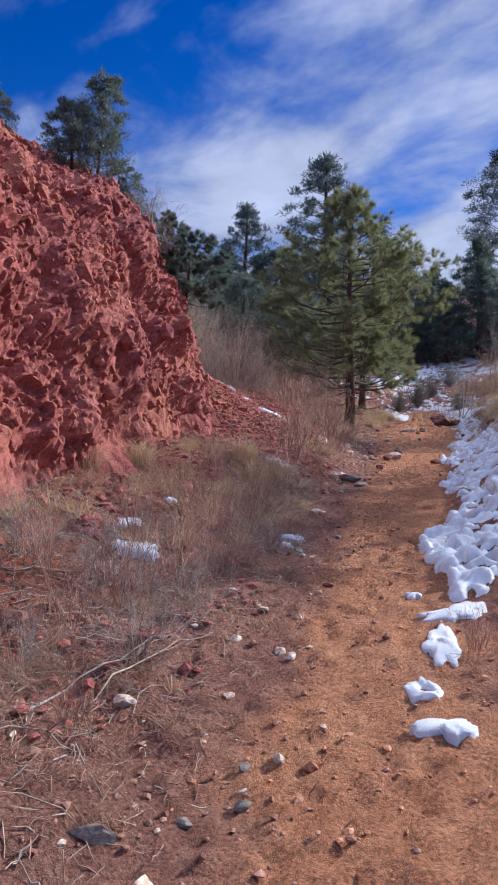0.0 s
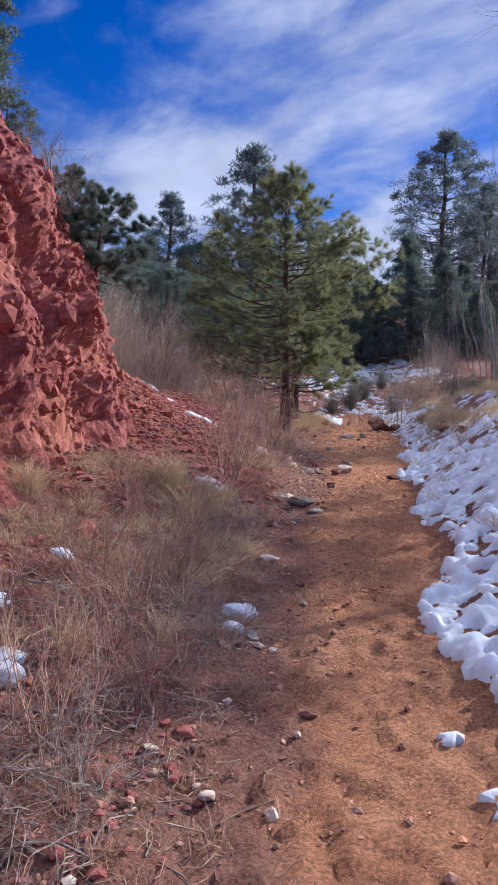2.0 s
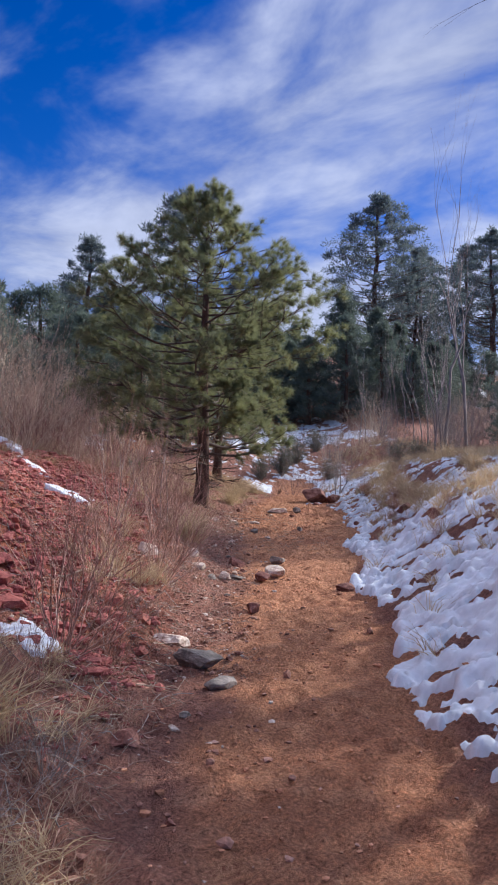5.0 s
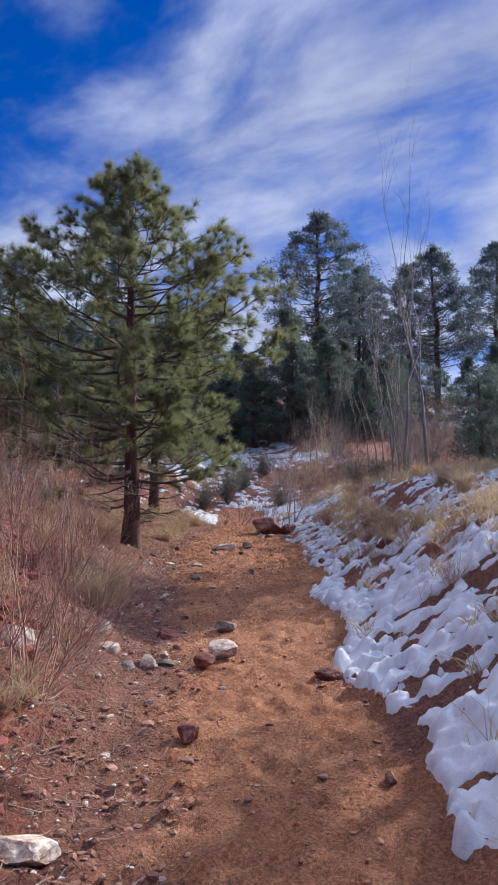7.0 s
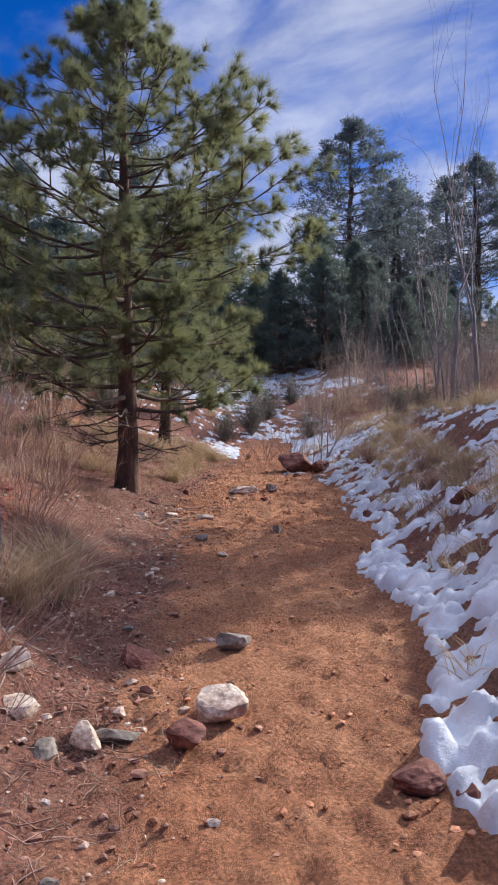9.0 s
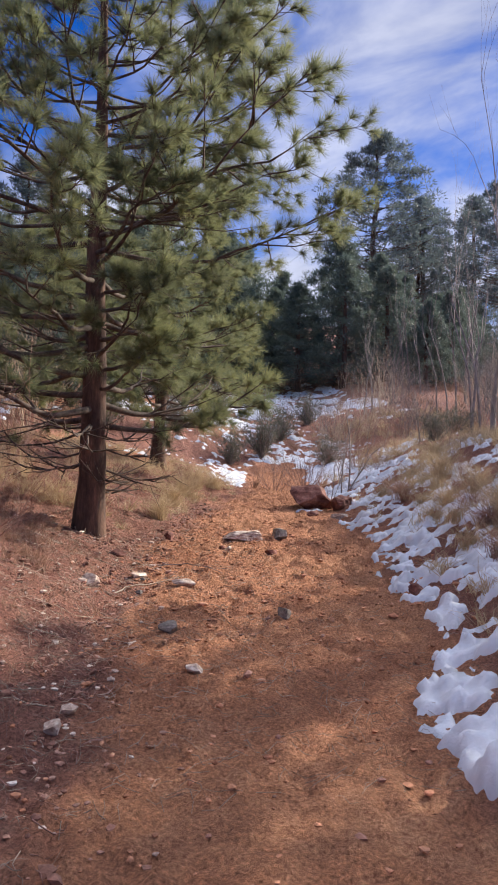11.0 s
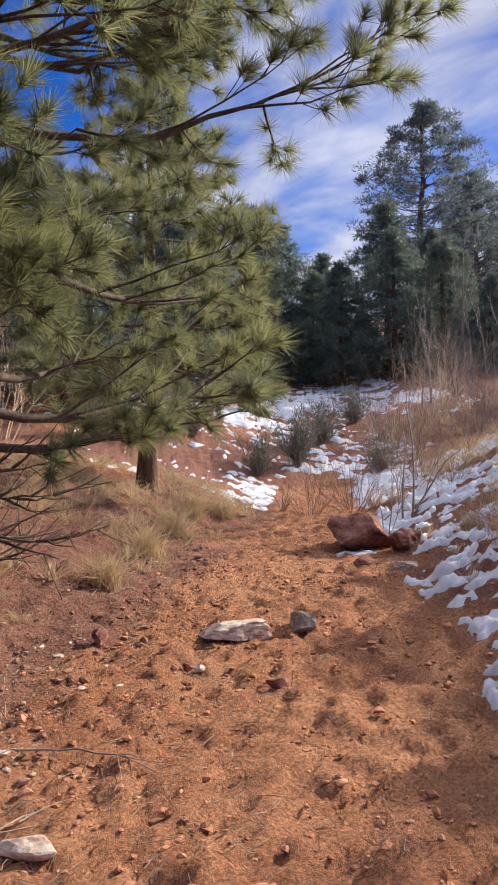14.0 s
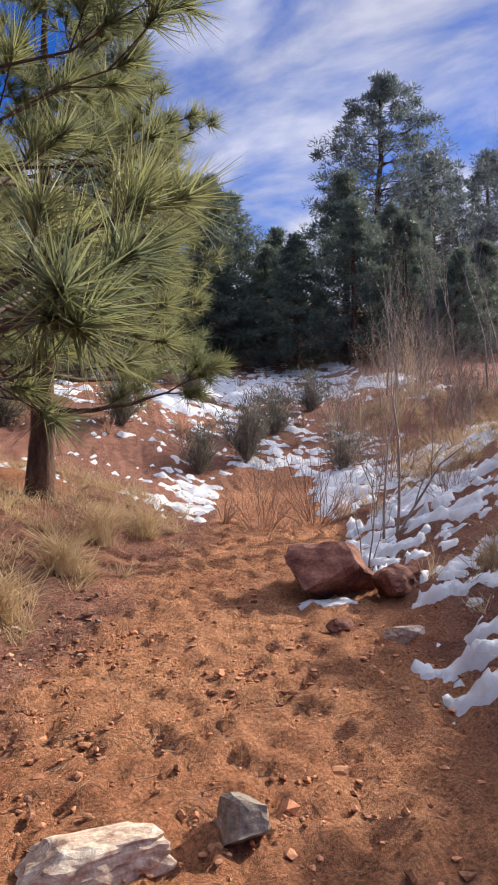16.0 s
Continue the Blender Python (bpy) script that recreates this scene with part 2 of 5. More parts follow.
# ---- mesh helpers ----
def mesh_of(name, V, F, mat, smooth=True):
    """A mesh from numpy arrays of vertices and of triangles or quads."""
    V, F = np.asarray(V, np.float32).reshape(-1, 3), np.asarray(F, np.int32)
    k = F.shape[1]
    me = bpy.data.meshes.new(name)
    me.vertices.add(len(V))
    me.vertices.foreach_set("co", V.ravel())
    me.loops.add(F.size)
    me.loops.foreach_set("vertex_index", F.ravel())
    me.polygons.add(len(F))
    me.polygons.foreach_set("loop_start", np.arange(0, F.size, k, dtype=np.int32))
    me.polygons.foreach_set("loop_total", np.full(len(F), k, np.int32))
    me.polygons.foreach_set("use_smooth", np.full(len(F), smooth))
    me.materials.append(mat)
    me.update(calc_edges=True)
    return me


def part(name, V, F, mat, parent=None, label="", smooth=True):
    ob = new(name, mesh_of(name, V, F, mat, smooth))
    if parent is not None:
        ob.parent = parent
    return tagged(ob, label)


class Heap:
    """Collects triangles of many small shapes for one mesh."""

    def __init__(self):
        self.v, self.f, self.n = [], [], 0

    def add(self, V, F):
        V, F = np.asarray(V, float).reshape(-1, 3), np.asarray(F, np.int64)
        if F.shape[1] == 4:
            F = np.concatenate([F[:, [0, 1, 2]], F[:, [0, 2, 3]]])
        self.v.append(V)
        self.f.append(F + self.n)
        self.n += len(V)

    def tube(self, P, R, sides=5):
        P, R = np.asarray(P, float), np.asarray(R, float)
        n = len(P)
        T = np.gradient(P, axis=0)
        T /= np.linalg.norm(T, axis=1)[:, None] + 1e-9
        ref = np.where(np.abs(T[:, 2:3]) > 0.9, np.array([[1.0, 0, 0]]), np.array([[0, 0, 1.0]]))
        A = np.cross(T, ref)
        A /= np.linalg.norm(A, axis=1)[:, None] + 1e-9
        B = np.cross(T, A)
        th = np.arange(sides) * 2 * np.pi / sides
        V = P[:, None] + R[:, None, None] * (np.cos(th)[None, :, None] * A[:, None] + np.sin(th)[None, :, None] * B[:, None])
        i, j = np.meshgrid(np.arange(n - 1), np.arange(sides), indexing="ij")
        a, b = i * sides + j, i * sides + (j + 1) % sides
        self.add(V, np.stack([a, b, b + sides, a + sides], -1).reshape(-1, 4))

    def blades(self, O, D, L, W, rng):
        """Thin triangles from O along D (one each)."""
        D = D / (np.linalg.norm(D, axis=1)[:, None] + 1e-9)
        S = np.cross(D, rng.normal(size=D.shape))
        S /= np.linalg.norm(S, axis=1)[:, None] + 1e-9
        L, W = np.broadcast_to(L, len(O))[:, None], np.broadcast_to(W, len(O))[:, None]
        V = np.stack([O - S * W / 2, O + S * W / 2, O + D * L], 1).reshape(-1, 3)
        self.add(V, np.arange(len(O) * 3).reshape(-1, 3))

    def arrays(self):
        return np.concatenate(self.v), np.concatenate(self.f)

    def part(self, name, mat, parent=None, label="", smooth=True):
        return part(name, *self.arrays(), mat, parent, label, smooth)


def ico():
    bm = bmesh.new()
    bmesh.ops.create_icosphere(bm, subdivisions=1, radius=1)
    V = np.array([v.co[:] for v in bm.verts])
    F = np.array([[v.index for v in f.verts] for f in bm.faces])
    bm.free()
    return V, F


ICO_V, ICO_F = ico()


def lattice(i, j, k):
    h = (i * 374761393 + j * 668265263 + k * 2147483647 + 1013904223) & 0xFFFFFFFF
    h = ((h ^ (h >> 13)) * 1274126177) & 0xFFFFFFFF
    h = ((h ^ (h >> 16)) * 2246822519) & 0xFFFFFFFF
    return ((h ^ (h >> 15)) & 0xFFFFFF) / float(0xFFFFFF)


def vnoise(x, y, z=0.0):
    """Smooth value noise, 0 to 1."""
    x, y, z = np.broadcast_arrays(np.asarray(x, float), np.asarray(y, float), np.asarray(z, float))
    i, j, k = np.floor(x), np.floor(y), np.floor(z)
    fx, fy, fz = x - i, y - j, z - k
    fx, fy, fz = [f * f * f * (f * (f * 6 - 15) + 10) for f in (fx, fy, fz)]
    i, j, k = i.astype(np.int64), j.astype(np.int64), k.astype(np.int64)
    r = 0
    for a in (0, 1):
        for b in (0, 1):
            for c in (0, 1):
                w = (fx if a else 1 - fx) * (fy if b else 1 - fy) * (fz if c else 1 - fz)
                r = r + w * lattice(i + a, j + b, k + c)
    return r


def fbm(x, y, z=0.0, octaves=4, gain=0.5):
    r, a, s, t = 0, 1.0, 1.0, 0.0
    for o in range(octaves):
        r = r + a * vnoise(np.asarray(x) * s + 17.3 * o, np.asarray(y) * s - 9.1 * o, np.asarray(z) * s + 4.7 * o)
        t += a
        a, s = a * gain, s * 2.03
    return r / t


def step(a, b, x):
    t = np.clip((np.asarray(x, float) - a) / (b - a), 0, 1)
    return t * t * (3 - 2 * t)


# ---- the lie of the land ----
L_Y, L_X = [-30, 0, 2, 4.6, 6, 8.7, 11, 13.4, 15.8, 20, 22.6, 25.2, 28, 40], [-1.6, -0.75, -0.3, 0.35, 0.62, 1.08, 1.70, 2.2, 2.62, 3.35, 4.3, 5.4, 6.1, 9]
R_Y, R_X = [-30, 0, 3, 4.7, 6, 8, 9.6, 12.2, 14.8, 17.6, 20, 22.9, 24.5, 28, 40], [0.6, 0.9, 1.0, 1.18, 1.47, 2.15, 2.6, 3.3, 4.1, 5.0, 5.65, 6.35, 6.75, 7.5, 11]


def trail_left(y):
    return np.interp(y, L_Y, L_X)


def trail_right(y):
    return np.interp(y, R_Y, R_X)


def gz(x, y, rough=True):
    """Height of the ground."""
    x, y = np.asarray(x, float), np.asarray(y, float)
    z = 0.047 * y
    far = np.clip(y - 27, 0, None)
    z = z + 0.16 * far * step(0, 8, far) * np.exp(-far / 260)
    dl, dr = np.clip(trail_left(y) - x, 0, None), np.clip(x - trail_right(y), 0, None)
    kl = np.interp(y, [0, 5, 9, 12, 17, 19, 24, 40], [0.16, 0.22, 0.32, 0.46, 0.55, 0.30, 0.34, 0.18])
    z = z + kl * 4.5 * (1 - np.exp(-dl / 4.5)) * step(-0.3, 1.0, dl)
    bh = np.interp(y, [0, 3, 6, 9, 14, 20, 26, 32], [0.0, 0.05, 0.40, 0.85, 1.05, 1.08, 0.95, 0.4])
    z = z + bh * step(-0.25, 1.0, dr / np.interp(y, [9, 14, 18], [1.8, 1.9, 2.5])) + 0.17 * np.clip(dr - 1.2, 0, 3.0) * step(3, 10, y)
    # cone of scree under the nose of the cliff
    z = z + 0.62 * np.exp(-((x + 0.95) / 1.05) ** 2 - ((y - 12.3) / 1.5) ** 2)
    if rough:
        off = step(0.0, 0.5, dl + dr)
        z = z + (fbm(x * 0.9, y * 0.9, 1, 3) - 0.5) * 0.22 * off
        z = z + (fbm(x * 4, y * 4, 2, 3) - 0.5) * (0.035 + 0.07 * off)
        near = step(60, 30, np.abs(y)) * step(30, 14, np.abs(x))
        z = z + (fbm(x * 13, y * 13, 3, 3) - 0.5) * 0.062 * near
        z = z + np.abs(fbm(x * 9, y * 6, 13, 3) - 0.5) * 0.05 * near
        z = z + (step(60, 200, np.hypot(x, y))) * (fbm(x * 0.008, y * 0.008, 5, 3) - 0.4) * 40
    return z


def lines(lo, hi, fine, reach):
    mid = np.arange(lo, hi, fine)
    g = [fine]
    while sum(g) < reach:
        g.append(g[-1] * 1.12)
    c = np.cumsum(g)
    return np.concatenate([lo - c[::-1], mid, mid[-1] + c])


def grid_faces(nx, ny):
    i, j = np.meshgrid(np.arange(nx - 1), np.arange(ny - 1), indexing="ij")
    a = i * ny + j
    return np.stack([a, a + ny, a + ny + 1, a + 1], -1).reshape(-1, 4)


def build_ground():
    xs, ys = lines(-2.8, 7.2, 0.036, 900), lines(1.0, 26.0, 0.038, 900)
    X, Y = np.meshgrid(xs, ys, indexing="ij")
    Z = gz(X, Y)
    inner = (X > -4) & (X < 8.5) & (Y > -0.5) & (Y < 30)
    Z = Z + inner * (fbm(X * 38, Y * 38, 4, 2) - 0.5) * 0.026
    churned = step(-0.1, 0.3, X - trail_left(Y)) * step(0.3, -0.1, X - trail_right(Y)) * inner
    Z = Z + churned * (fbm((X * 0.8 + Y * 0.6) * 15, (Y * 0.8 - X * 0.6) * 11, 6, 4, 0.62) - 0.5) * (0.028 + 0.050 * step(15, 19, Y))
    # boot prints pressed into the loose earth
    pr = np.random.default_rng(17)
    for i in range(150):
        y = pr.uniform(0.5, 26)
        a, b = trail_left(y), trail_right(y)
        x = a + (b - a) * np.clip(pr.normal(0.55, 0.22), 0.05, 1.0)
        i0, i1 = np.searchsorted(xs, (x - 0.3, x + 0.3))
        j0, j1 = np.searchsorted(ys, (y - 0.3, y + 0.3))
        th = pr.normal(0.3, 0.35)
        dx, dy = X[i0:i1, j0:j1] - x, Y[i0:i1, j0:j1] - y
        p, q = dx * math.cos(th) - dy * math.sin(th), dx * math.sin(th) + dy * math.cos(th)
        r = np.sqrt((p / 0.055) ** 2 + (q / 0.14) ** 2)
        Z[i0:i1, j0:j1] += pr.uniform(0.4, 1.0) * (-0.011 * step(1.3, 0.5, r) + 0.005 * np.exp(-((r - 1.3) / 0.25) ** 2))
    V = np.stack([X, Y, Z], -1).reshape(-1, 3)
    ob = part("ground", V, grid_faces(len(xs), len(ys)), EARTH)
    wob = (fbm(X * 2.2, Y * 2.2, 7, 4) - 0.5) * 1.1
    t = step(-0.10, 0.30, np.minimum(X - trail_left(Y), trail_right(Y) - X + 0.25) + wob * 0.45) * step(32, 29, Y)
    patch = step(0.5, 0.72, fbm(X * 0.6, Y * 0.6, 11, 4)) * 0.7
    t = np.maximum(t, patch * step(17, 22, Y) * step(10, 3, np.abs(X - 1)) * step(45, 30, Y))
    rub = step(9.4, 10.6, Y + (fbm(X, Y, 3, 2) - 0.5) * 2) * step(20, 16.5, Y) * step(0.5, -0.2, X - 1.2 - 0.06 * (Y - 12))
    rub = np.maximum(rub, step(0.9, 1.9, trail_left(Y) - X) * step(20, 16, Y))
    for key, val in (("trail", t), ("rubble", rub)):
        a = ob.data.attributes.new(key, "FLOAT", "POINT")
        a.data.foreach_set("value", val.astype(np.float32).ravel())
    tagged(ob, "packed orange dirt trail through red soil and dry litter", "ground", kind="structure")


build_ground()

# cliff: foot line, and the profile going in and up from it
C_Y, C_X = [-14, 0, 4, 6, 8, 9.5, 10.6, 11.3, 12.2, 14, 18, 26], [-8.6, -4.3, -2.75, -1.95, -1.15, -0.62, -0.38, -0.62, -1.4, -2.8, -4.6, -7.0]
N_U, N_Z = [0, 0.12, 0.45, 0.76, 1.28, 2.0, 2.7, 3.4, 5.5, 9, 16], [0.0, 0.65, 1.75, 2.55, 3.35, 3.8, 4.1, 4.35, 4.8, 5.3, 6.0]
P_U, P_Z = [0, 0.12, 0.45, 0.9, 1.5, 2.3, 3.4, 5.5, 9, 16], [0.0, 0.6, 1.5, 2.35, 3.15, 3.85, 4.4, 4.8, 5.2, 6.0]


def cliff_rise(u, y):
    """Height of the face above its foot; steeper and higher at the nose."""
    low = np.interp(y, [-13, 3, 8, 10.5, 12, 14, 25], [0.9, 1.0, 1.05, 1.0, 0.72, 0.5, 0.3])
    w = np.interp(y, [3, 6.5, 9, 10.8, 11.8, 13], [0, 0.35, 1, 1, 0.45, 0])
    return (1 - w) * low * np.interp(u, P_U, P_Z) + w * np.interp(u, N_U, N_Z)


def build_cliff():
    s = np.concatenate([np.arange(-13, 3, 0.16), np.arange(3, 15, 0.034), np.arange(15, 25, 0.16)])
    bx = np.interp(s, C_Y, C_X)
    ker = np.hanning(15)
    bx = np.convolve(np.pad(bx, 7, mode="edge"), ker / ker.sum(), "valid")
    # the way in from the foot, turning round the nose
    ang = np.interp(s, [-13, 6, 9, 10.6, 11.6, 13, 25], [160, 158, 160, 172, 196, 208, 205])
    u = np.concatenate([np.arange(-0.25, 0.0, 0.025), np.arange(0.0, 1.3, 0.0095), np.arange(1.3, 3.6, 0.022), np.arange(3.6, 16, 0.3)])
    S, U = np.meshgrid(np.arange(len(s)), u, indexing="ij")
    A, Bx, Sy = np.radians(ang)[S], bx[S], s[S]
    X, Y = Bx + np.cos(A) * U, Sy + np.sin(A) * U * 0.55
    foot = gz(Bx, Sy, False)
    Z = foot + cliff_rise(U, Sy) + np.clip(U, -1, 0) * 2
    V = np.stack([X, Y, Z], -1)
    du, ds = np.gradient(V, axis=1), np.gradient(V, axis=0)
    n = np.cross(du, ds)
    n /= np.linalg.norm(n, axis=-1)[..., None] + 1e-9
    n *= np.where(n[..., 2:3] < 0, -1, 1)
    x, y, z = X, Y, Z
    d = (fbm(x * 0.75, y * 0.75, z * 0.75, 3) - 0.5) * 1.15
    r1 = np.abs(fbm(x * 1.9 + 3, y * 1.9, z * 1.5, 3) - 0.5) * 2
    d += r1 * 0.20 - 0.06
    blk = vnoise(np.round(x * 3.2 + 2.2 * fbm(x * 2, y * 2, z * 2, 2)), np.round(y * 3.2 + 2 * fbm(y * 2, z * 2, x * 2, 2)), np.round(z * 4.2 + 2 * fbm(z * 2, x * 2, y * 2, 2)))
    crumble = 0.35 + 0.65 * step(0.38, 0.58, fbm(x * 0.9 + 7, y * 0.9, z * 0.9, 3))
    d += (blk - 0.5) * 0.12 * crumble
    d += (fbm(x * 5, y * 5, z * 5, 4, 0.6) - 0.5) * 0.19 * crumble
    d += (fbm(x * 20, y * 20, z * 20, 3, 0.6) - 0.5) * 0.13 * crumble
    fade = step(-0.25, 0.06, U) * np.interp(U, [0, 2.5, 6, 16], [1, 1, 0.5, 0.5])
    V = V + n * (d * fade)[..., None]
    ob = part("cliff", V, grid_faces(len(s), len(u)), CLIFF, smooth=False)
    # stones weathering out of the face
    rs = np.random.default_rng(77)
    h = Heap()
    sel = np.flatnonzero((s > 3) & (s < 14.5))
    for i in range(6500):
        a, b = rs.choice(sel), rs.integers(14, 240)
        sz = 0.026 * rs.lognormal(0, 0.55)
        v = ICO_V * rs.uniform(0.6, 1.15, (len(ICO_V), 1)) * sz * rs.uniform(0.6, 1.3, 3)
        h.add(v + V[a, b] + n[a, b] * sz * 0.15, ICO_F)
    tagged(h.part("embedded_stones", CLIFF, None, "", False), "red stones weathering out of the clay cliff face", "rock", kind="stuff")
    tagged(ob, "crumbling red clay and rock cut bank above the trail", "cliff", kind="structure")


build_cliff()


# ---- snow ----
def snow_sheet(name, x0, x1, y0, y1, res, cover, label, seed, deep=0.07, minus=None):
    """A melting layer of snow: thickness from noise, cut where it has melted through."""
    xs, ys = np.arange(x0, x1, res), np.arange(y0, y1, res)
    X, Y = np.meshgrid(xs, ys, indexing="ij")
    c = cover(X, Y)
    n = c + (fbm(X * 1.1 + seed, Y * 1.1, seed, 3) - 0.5) * 0.8
    q, w = X * 0.93 - Y * 0.36, X * 0.36 + Y * 0.93
    n = n + (fbm(q * 2.6, w * 5.6, seed + 2, 3) - 0.5) * 1.8 + (fbm(X * 12, Y * 12, seed + 3, 2) - 0.5) * 1.0
    n = n - 0.7 * step(0.60, 0.72, fbm(X * 6.5 + 9, Y * 6.5, seed + 7, 2))
    th = np.clip(n, -0.2, 1.0)
    lump = np.clip(-0.25 + 2.5 * fbm(X * 8, Y * 8, seed + 5, 3), 0.12, 2)
    T = np.where(th > 0, deep * np.sqrt(np.clip(th, 0, 1)) * lump + 0.012, th * 0.25)
    T = T + (th > 0) * (fbm(X * 19, Y * 19, seed + 8, 2) - 0.5) * 0.034
    Z = gz(X, Y) + T - 0.006
    F = grid_faces(len(xs), len(ys))
    keep = (th.ravel()[F] > 0).any(1)
    F = F[keep]
    used = np.unique(F)
    idx = np.zeros(X.size, np.int64)
    idx[used] = np.arange(len(used))
    V = np.stack([X, Y, Z], -1).reshape(-1, 3)[used]
    ob = part(name, V, idx[F], SNOW)
    tagged(ob, label, "snow", kind="stuff")


def bank_cover(X, Y):
    dr = X - trail_right(Y) + 0.12 * np.sin(Y * 2.1) + 0.25 * (fbm(X * 1.4, Y * 1.4, 9, 2) - 0.5)
    c = 0.10 + 0.22 * step(13.5, 10.5, Y) + 0.15 * step(12.5, 13.5, Y) * step(16, 15, Y)
    c = c - 2.5 * step(0.06, -0.10, dr) - 0.32 * step(1.0, 2.0, dr) - 0.4 * step(2.6, 3.8, dr)
    return c - 2.5 * step(5.2, 4.3, Y) - 1.1 * step(25.5, 27, Y) - 0.18 * step(15.8, 17.5, Y) * step(22, 20, Y) * step(0.55, 0.15, dr)


snow_sheet("snow_bank", 1.0, 8.8, 4.0, 26.5, 0.028, bank_cover, "melting white snow crusted over the trailside bank", 3.0, 0.068)


def far_cover(X, Y):
    c = 0.45 * step(24.5, 27, Y) * step(9.5, 7.5, X - 0.2 * (Y - 27)) * step(0.5, 3.5, X) * step(46, 36, Y)
    c = c + (fbm(X * 0.35, Y * 0.35, 50, 2) - 0.5) * 1.7
    c = c - 1.6 * step(-0.1, 0.2, X - trail_left(Y)) * step(0.1, -0.2, X - trail_right(Y)) * step(31, 29, Y)
    return c - 0.40 - 2 * step(26.6, 25.6, Y) - 0.6 * step(31.5, 29.5, Y) * step(6.0, 5.0, X)


snow_sheet("snow_field", 0.0, 13.0, 24.5, 46.0, 0.09, far_cover, "patchy old snow lying round sage beyond the trail", 8.0, 0.07)
snow_sheet("snow_slope", 26, 52, 50, 72, 0.16, lambda X, Y: step(26, 31, X) * step(52, 46, X) * step(50, 54, Y) * 0.75 - 0.5, "far snow-covered hillside behind the trees", 5.0, 0.14)


def snow_patch(x, y, rx, ry, turn, seed, hole=False):
    n, m = 15, 40
    r, a = np.meshgrid(np.linspace(0, 1, n), np.arange(m) * 2 * np.pi / m, indexing="ij")
    out = 0.9 + 1.5 * (fbm(np.cos(a) * 1.3 + seed, np.sin(a) * 1.3, seed, 3) - 0.5) + 0.5 * (fbm(np.cos(a) * 4 + seed, np.sin(a) * 4, seed, 2) - 0.5)
    lx, ly = r * out * np.cos(a) * rx, r * out * np.sin(a) * ry
    c, s = math.cos(turn), math.sin(turn)
    X, Y = x + lx * c - ly * s, y + lx * s + ly * c
    h = 0.030 * np.sqrt(np.clip(1 - r ** 2.2, 0, 1)) * (0.6 + 0.8 * fbm(X * 7, Y * 7, seed, 3))
    if hole:
        h = h - 0.075 * np.exp(-((lx - 0.01) ** 2 + ly ** 2) / 0.0009)
    Z = np.maximum(gz(X, Y, False) + float(gz(x, y) - gz(x, y, False)), gz(X, Y) - 0.02) + h + 0.012 - 0.05 * (r > 0.99)
    i, j = np.meshgrid(np.arange(n - 1), np.arange(m), indexing="ij")
    p, q = i * m + j, i * m + (j + 1) % m
    F = np.stack([p, p + m, q + m, q], -1).reshape(-1, 4)
    ob = part("snow_patch", np.stack([X, Y, Z], -1), F, SNOW)
    tagged(ob, "small rounded leftover patch of melting white snow", "snow", group="leftover snow patches")


for a in ((0.83, 3.06, 0.115, 0.085, 0.3, 1.0), (0.84, 3.46, 0.12, 0.12, 0.1, 2.4, True), (1.06, 4.02, 0.11, 0.30, -0.2, 3.3), (1.28, 4.55, 0.22, 0.14, 0.5, 4.1),
          (-0.78, 5.35, 0.20, 0.13, -0.2, 5.0), (-0.98, 6.0, 0.13, 0.10, 0.3, 6.0), (-0.75, 6.9, 0.08, 0.06, 0, 6.6), (0.40, 6.60, 0.105, 0.07, 0.1, 7.0), (0.33, 6.25, 0.06, 0.04, 0, 8.0),
          (0.42, 9.8, 0.20, 0.17, -0.5, 9.0), (-0.05, 15.2, 0.11, 1.0, 0.35, 10.0), (0.45, 13.9, 0.35, 0.20, 0.2, 11.0), (-0.6, 16.6, 0.22, 0.6, 0.5, 12.0), (4.02, 13.05, 0.2, 0.16, 0.3, 13.0),
          (8.9, 18.6, 1.0, 0.35, 0.2, 14.0), (9.8, 20.6, 1.2, 0.42, 0.4, 17.0), (11.0, 23.2, 1.3, 0.5, 0.1, 18.0), (9.2, 22.2, 0.6, 0.3, 0.9, 19.0), (12.6, 25.2, 1.2, 0.5, 0.3, 20.0), (1.15, 5.0, 0.08, 0.05, 0.2, 15.0), (5.98, 22.98, 0.20, 0.08, 0.1, 16.0)):
    snow_patch(*a)


# ---- trees ----
def unit(v):
    v = np.asarray(v, float)
    return v / (np.linalg.norm(v, axis=-1, keepdims=True) + 1e-9)


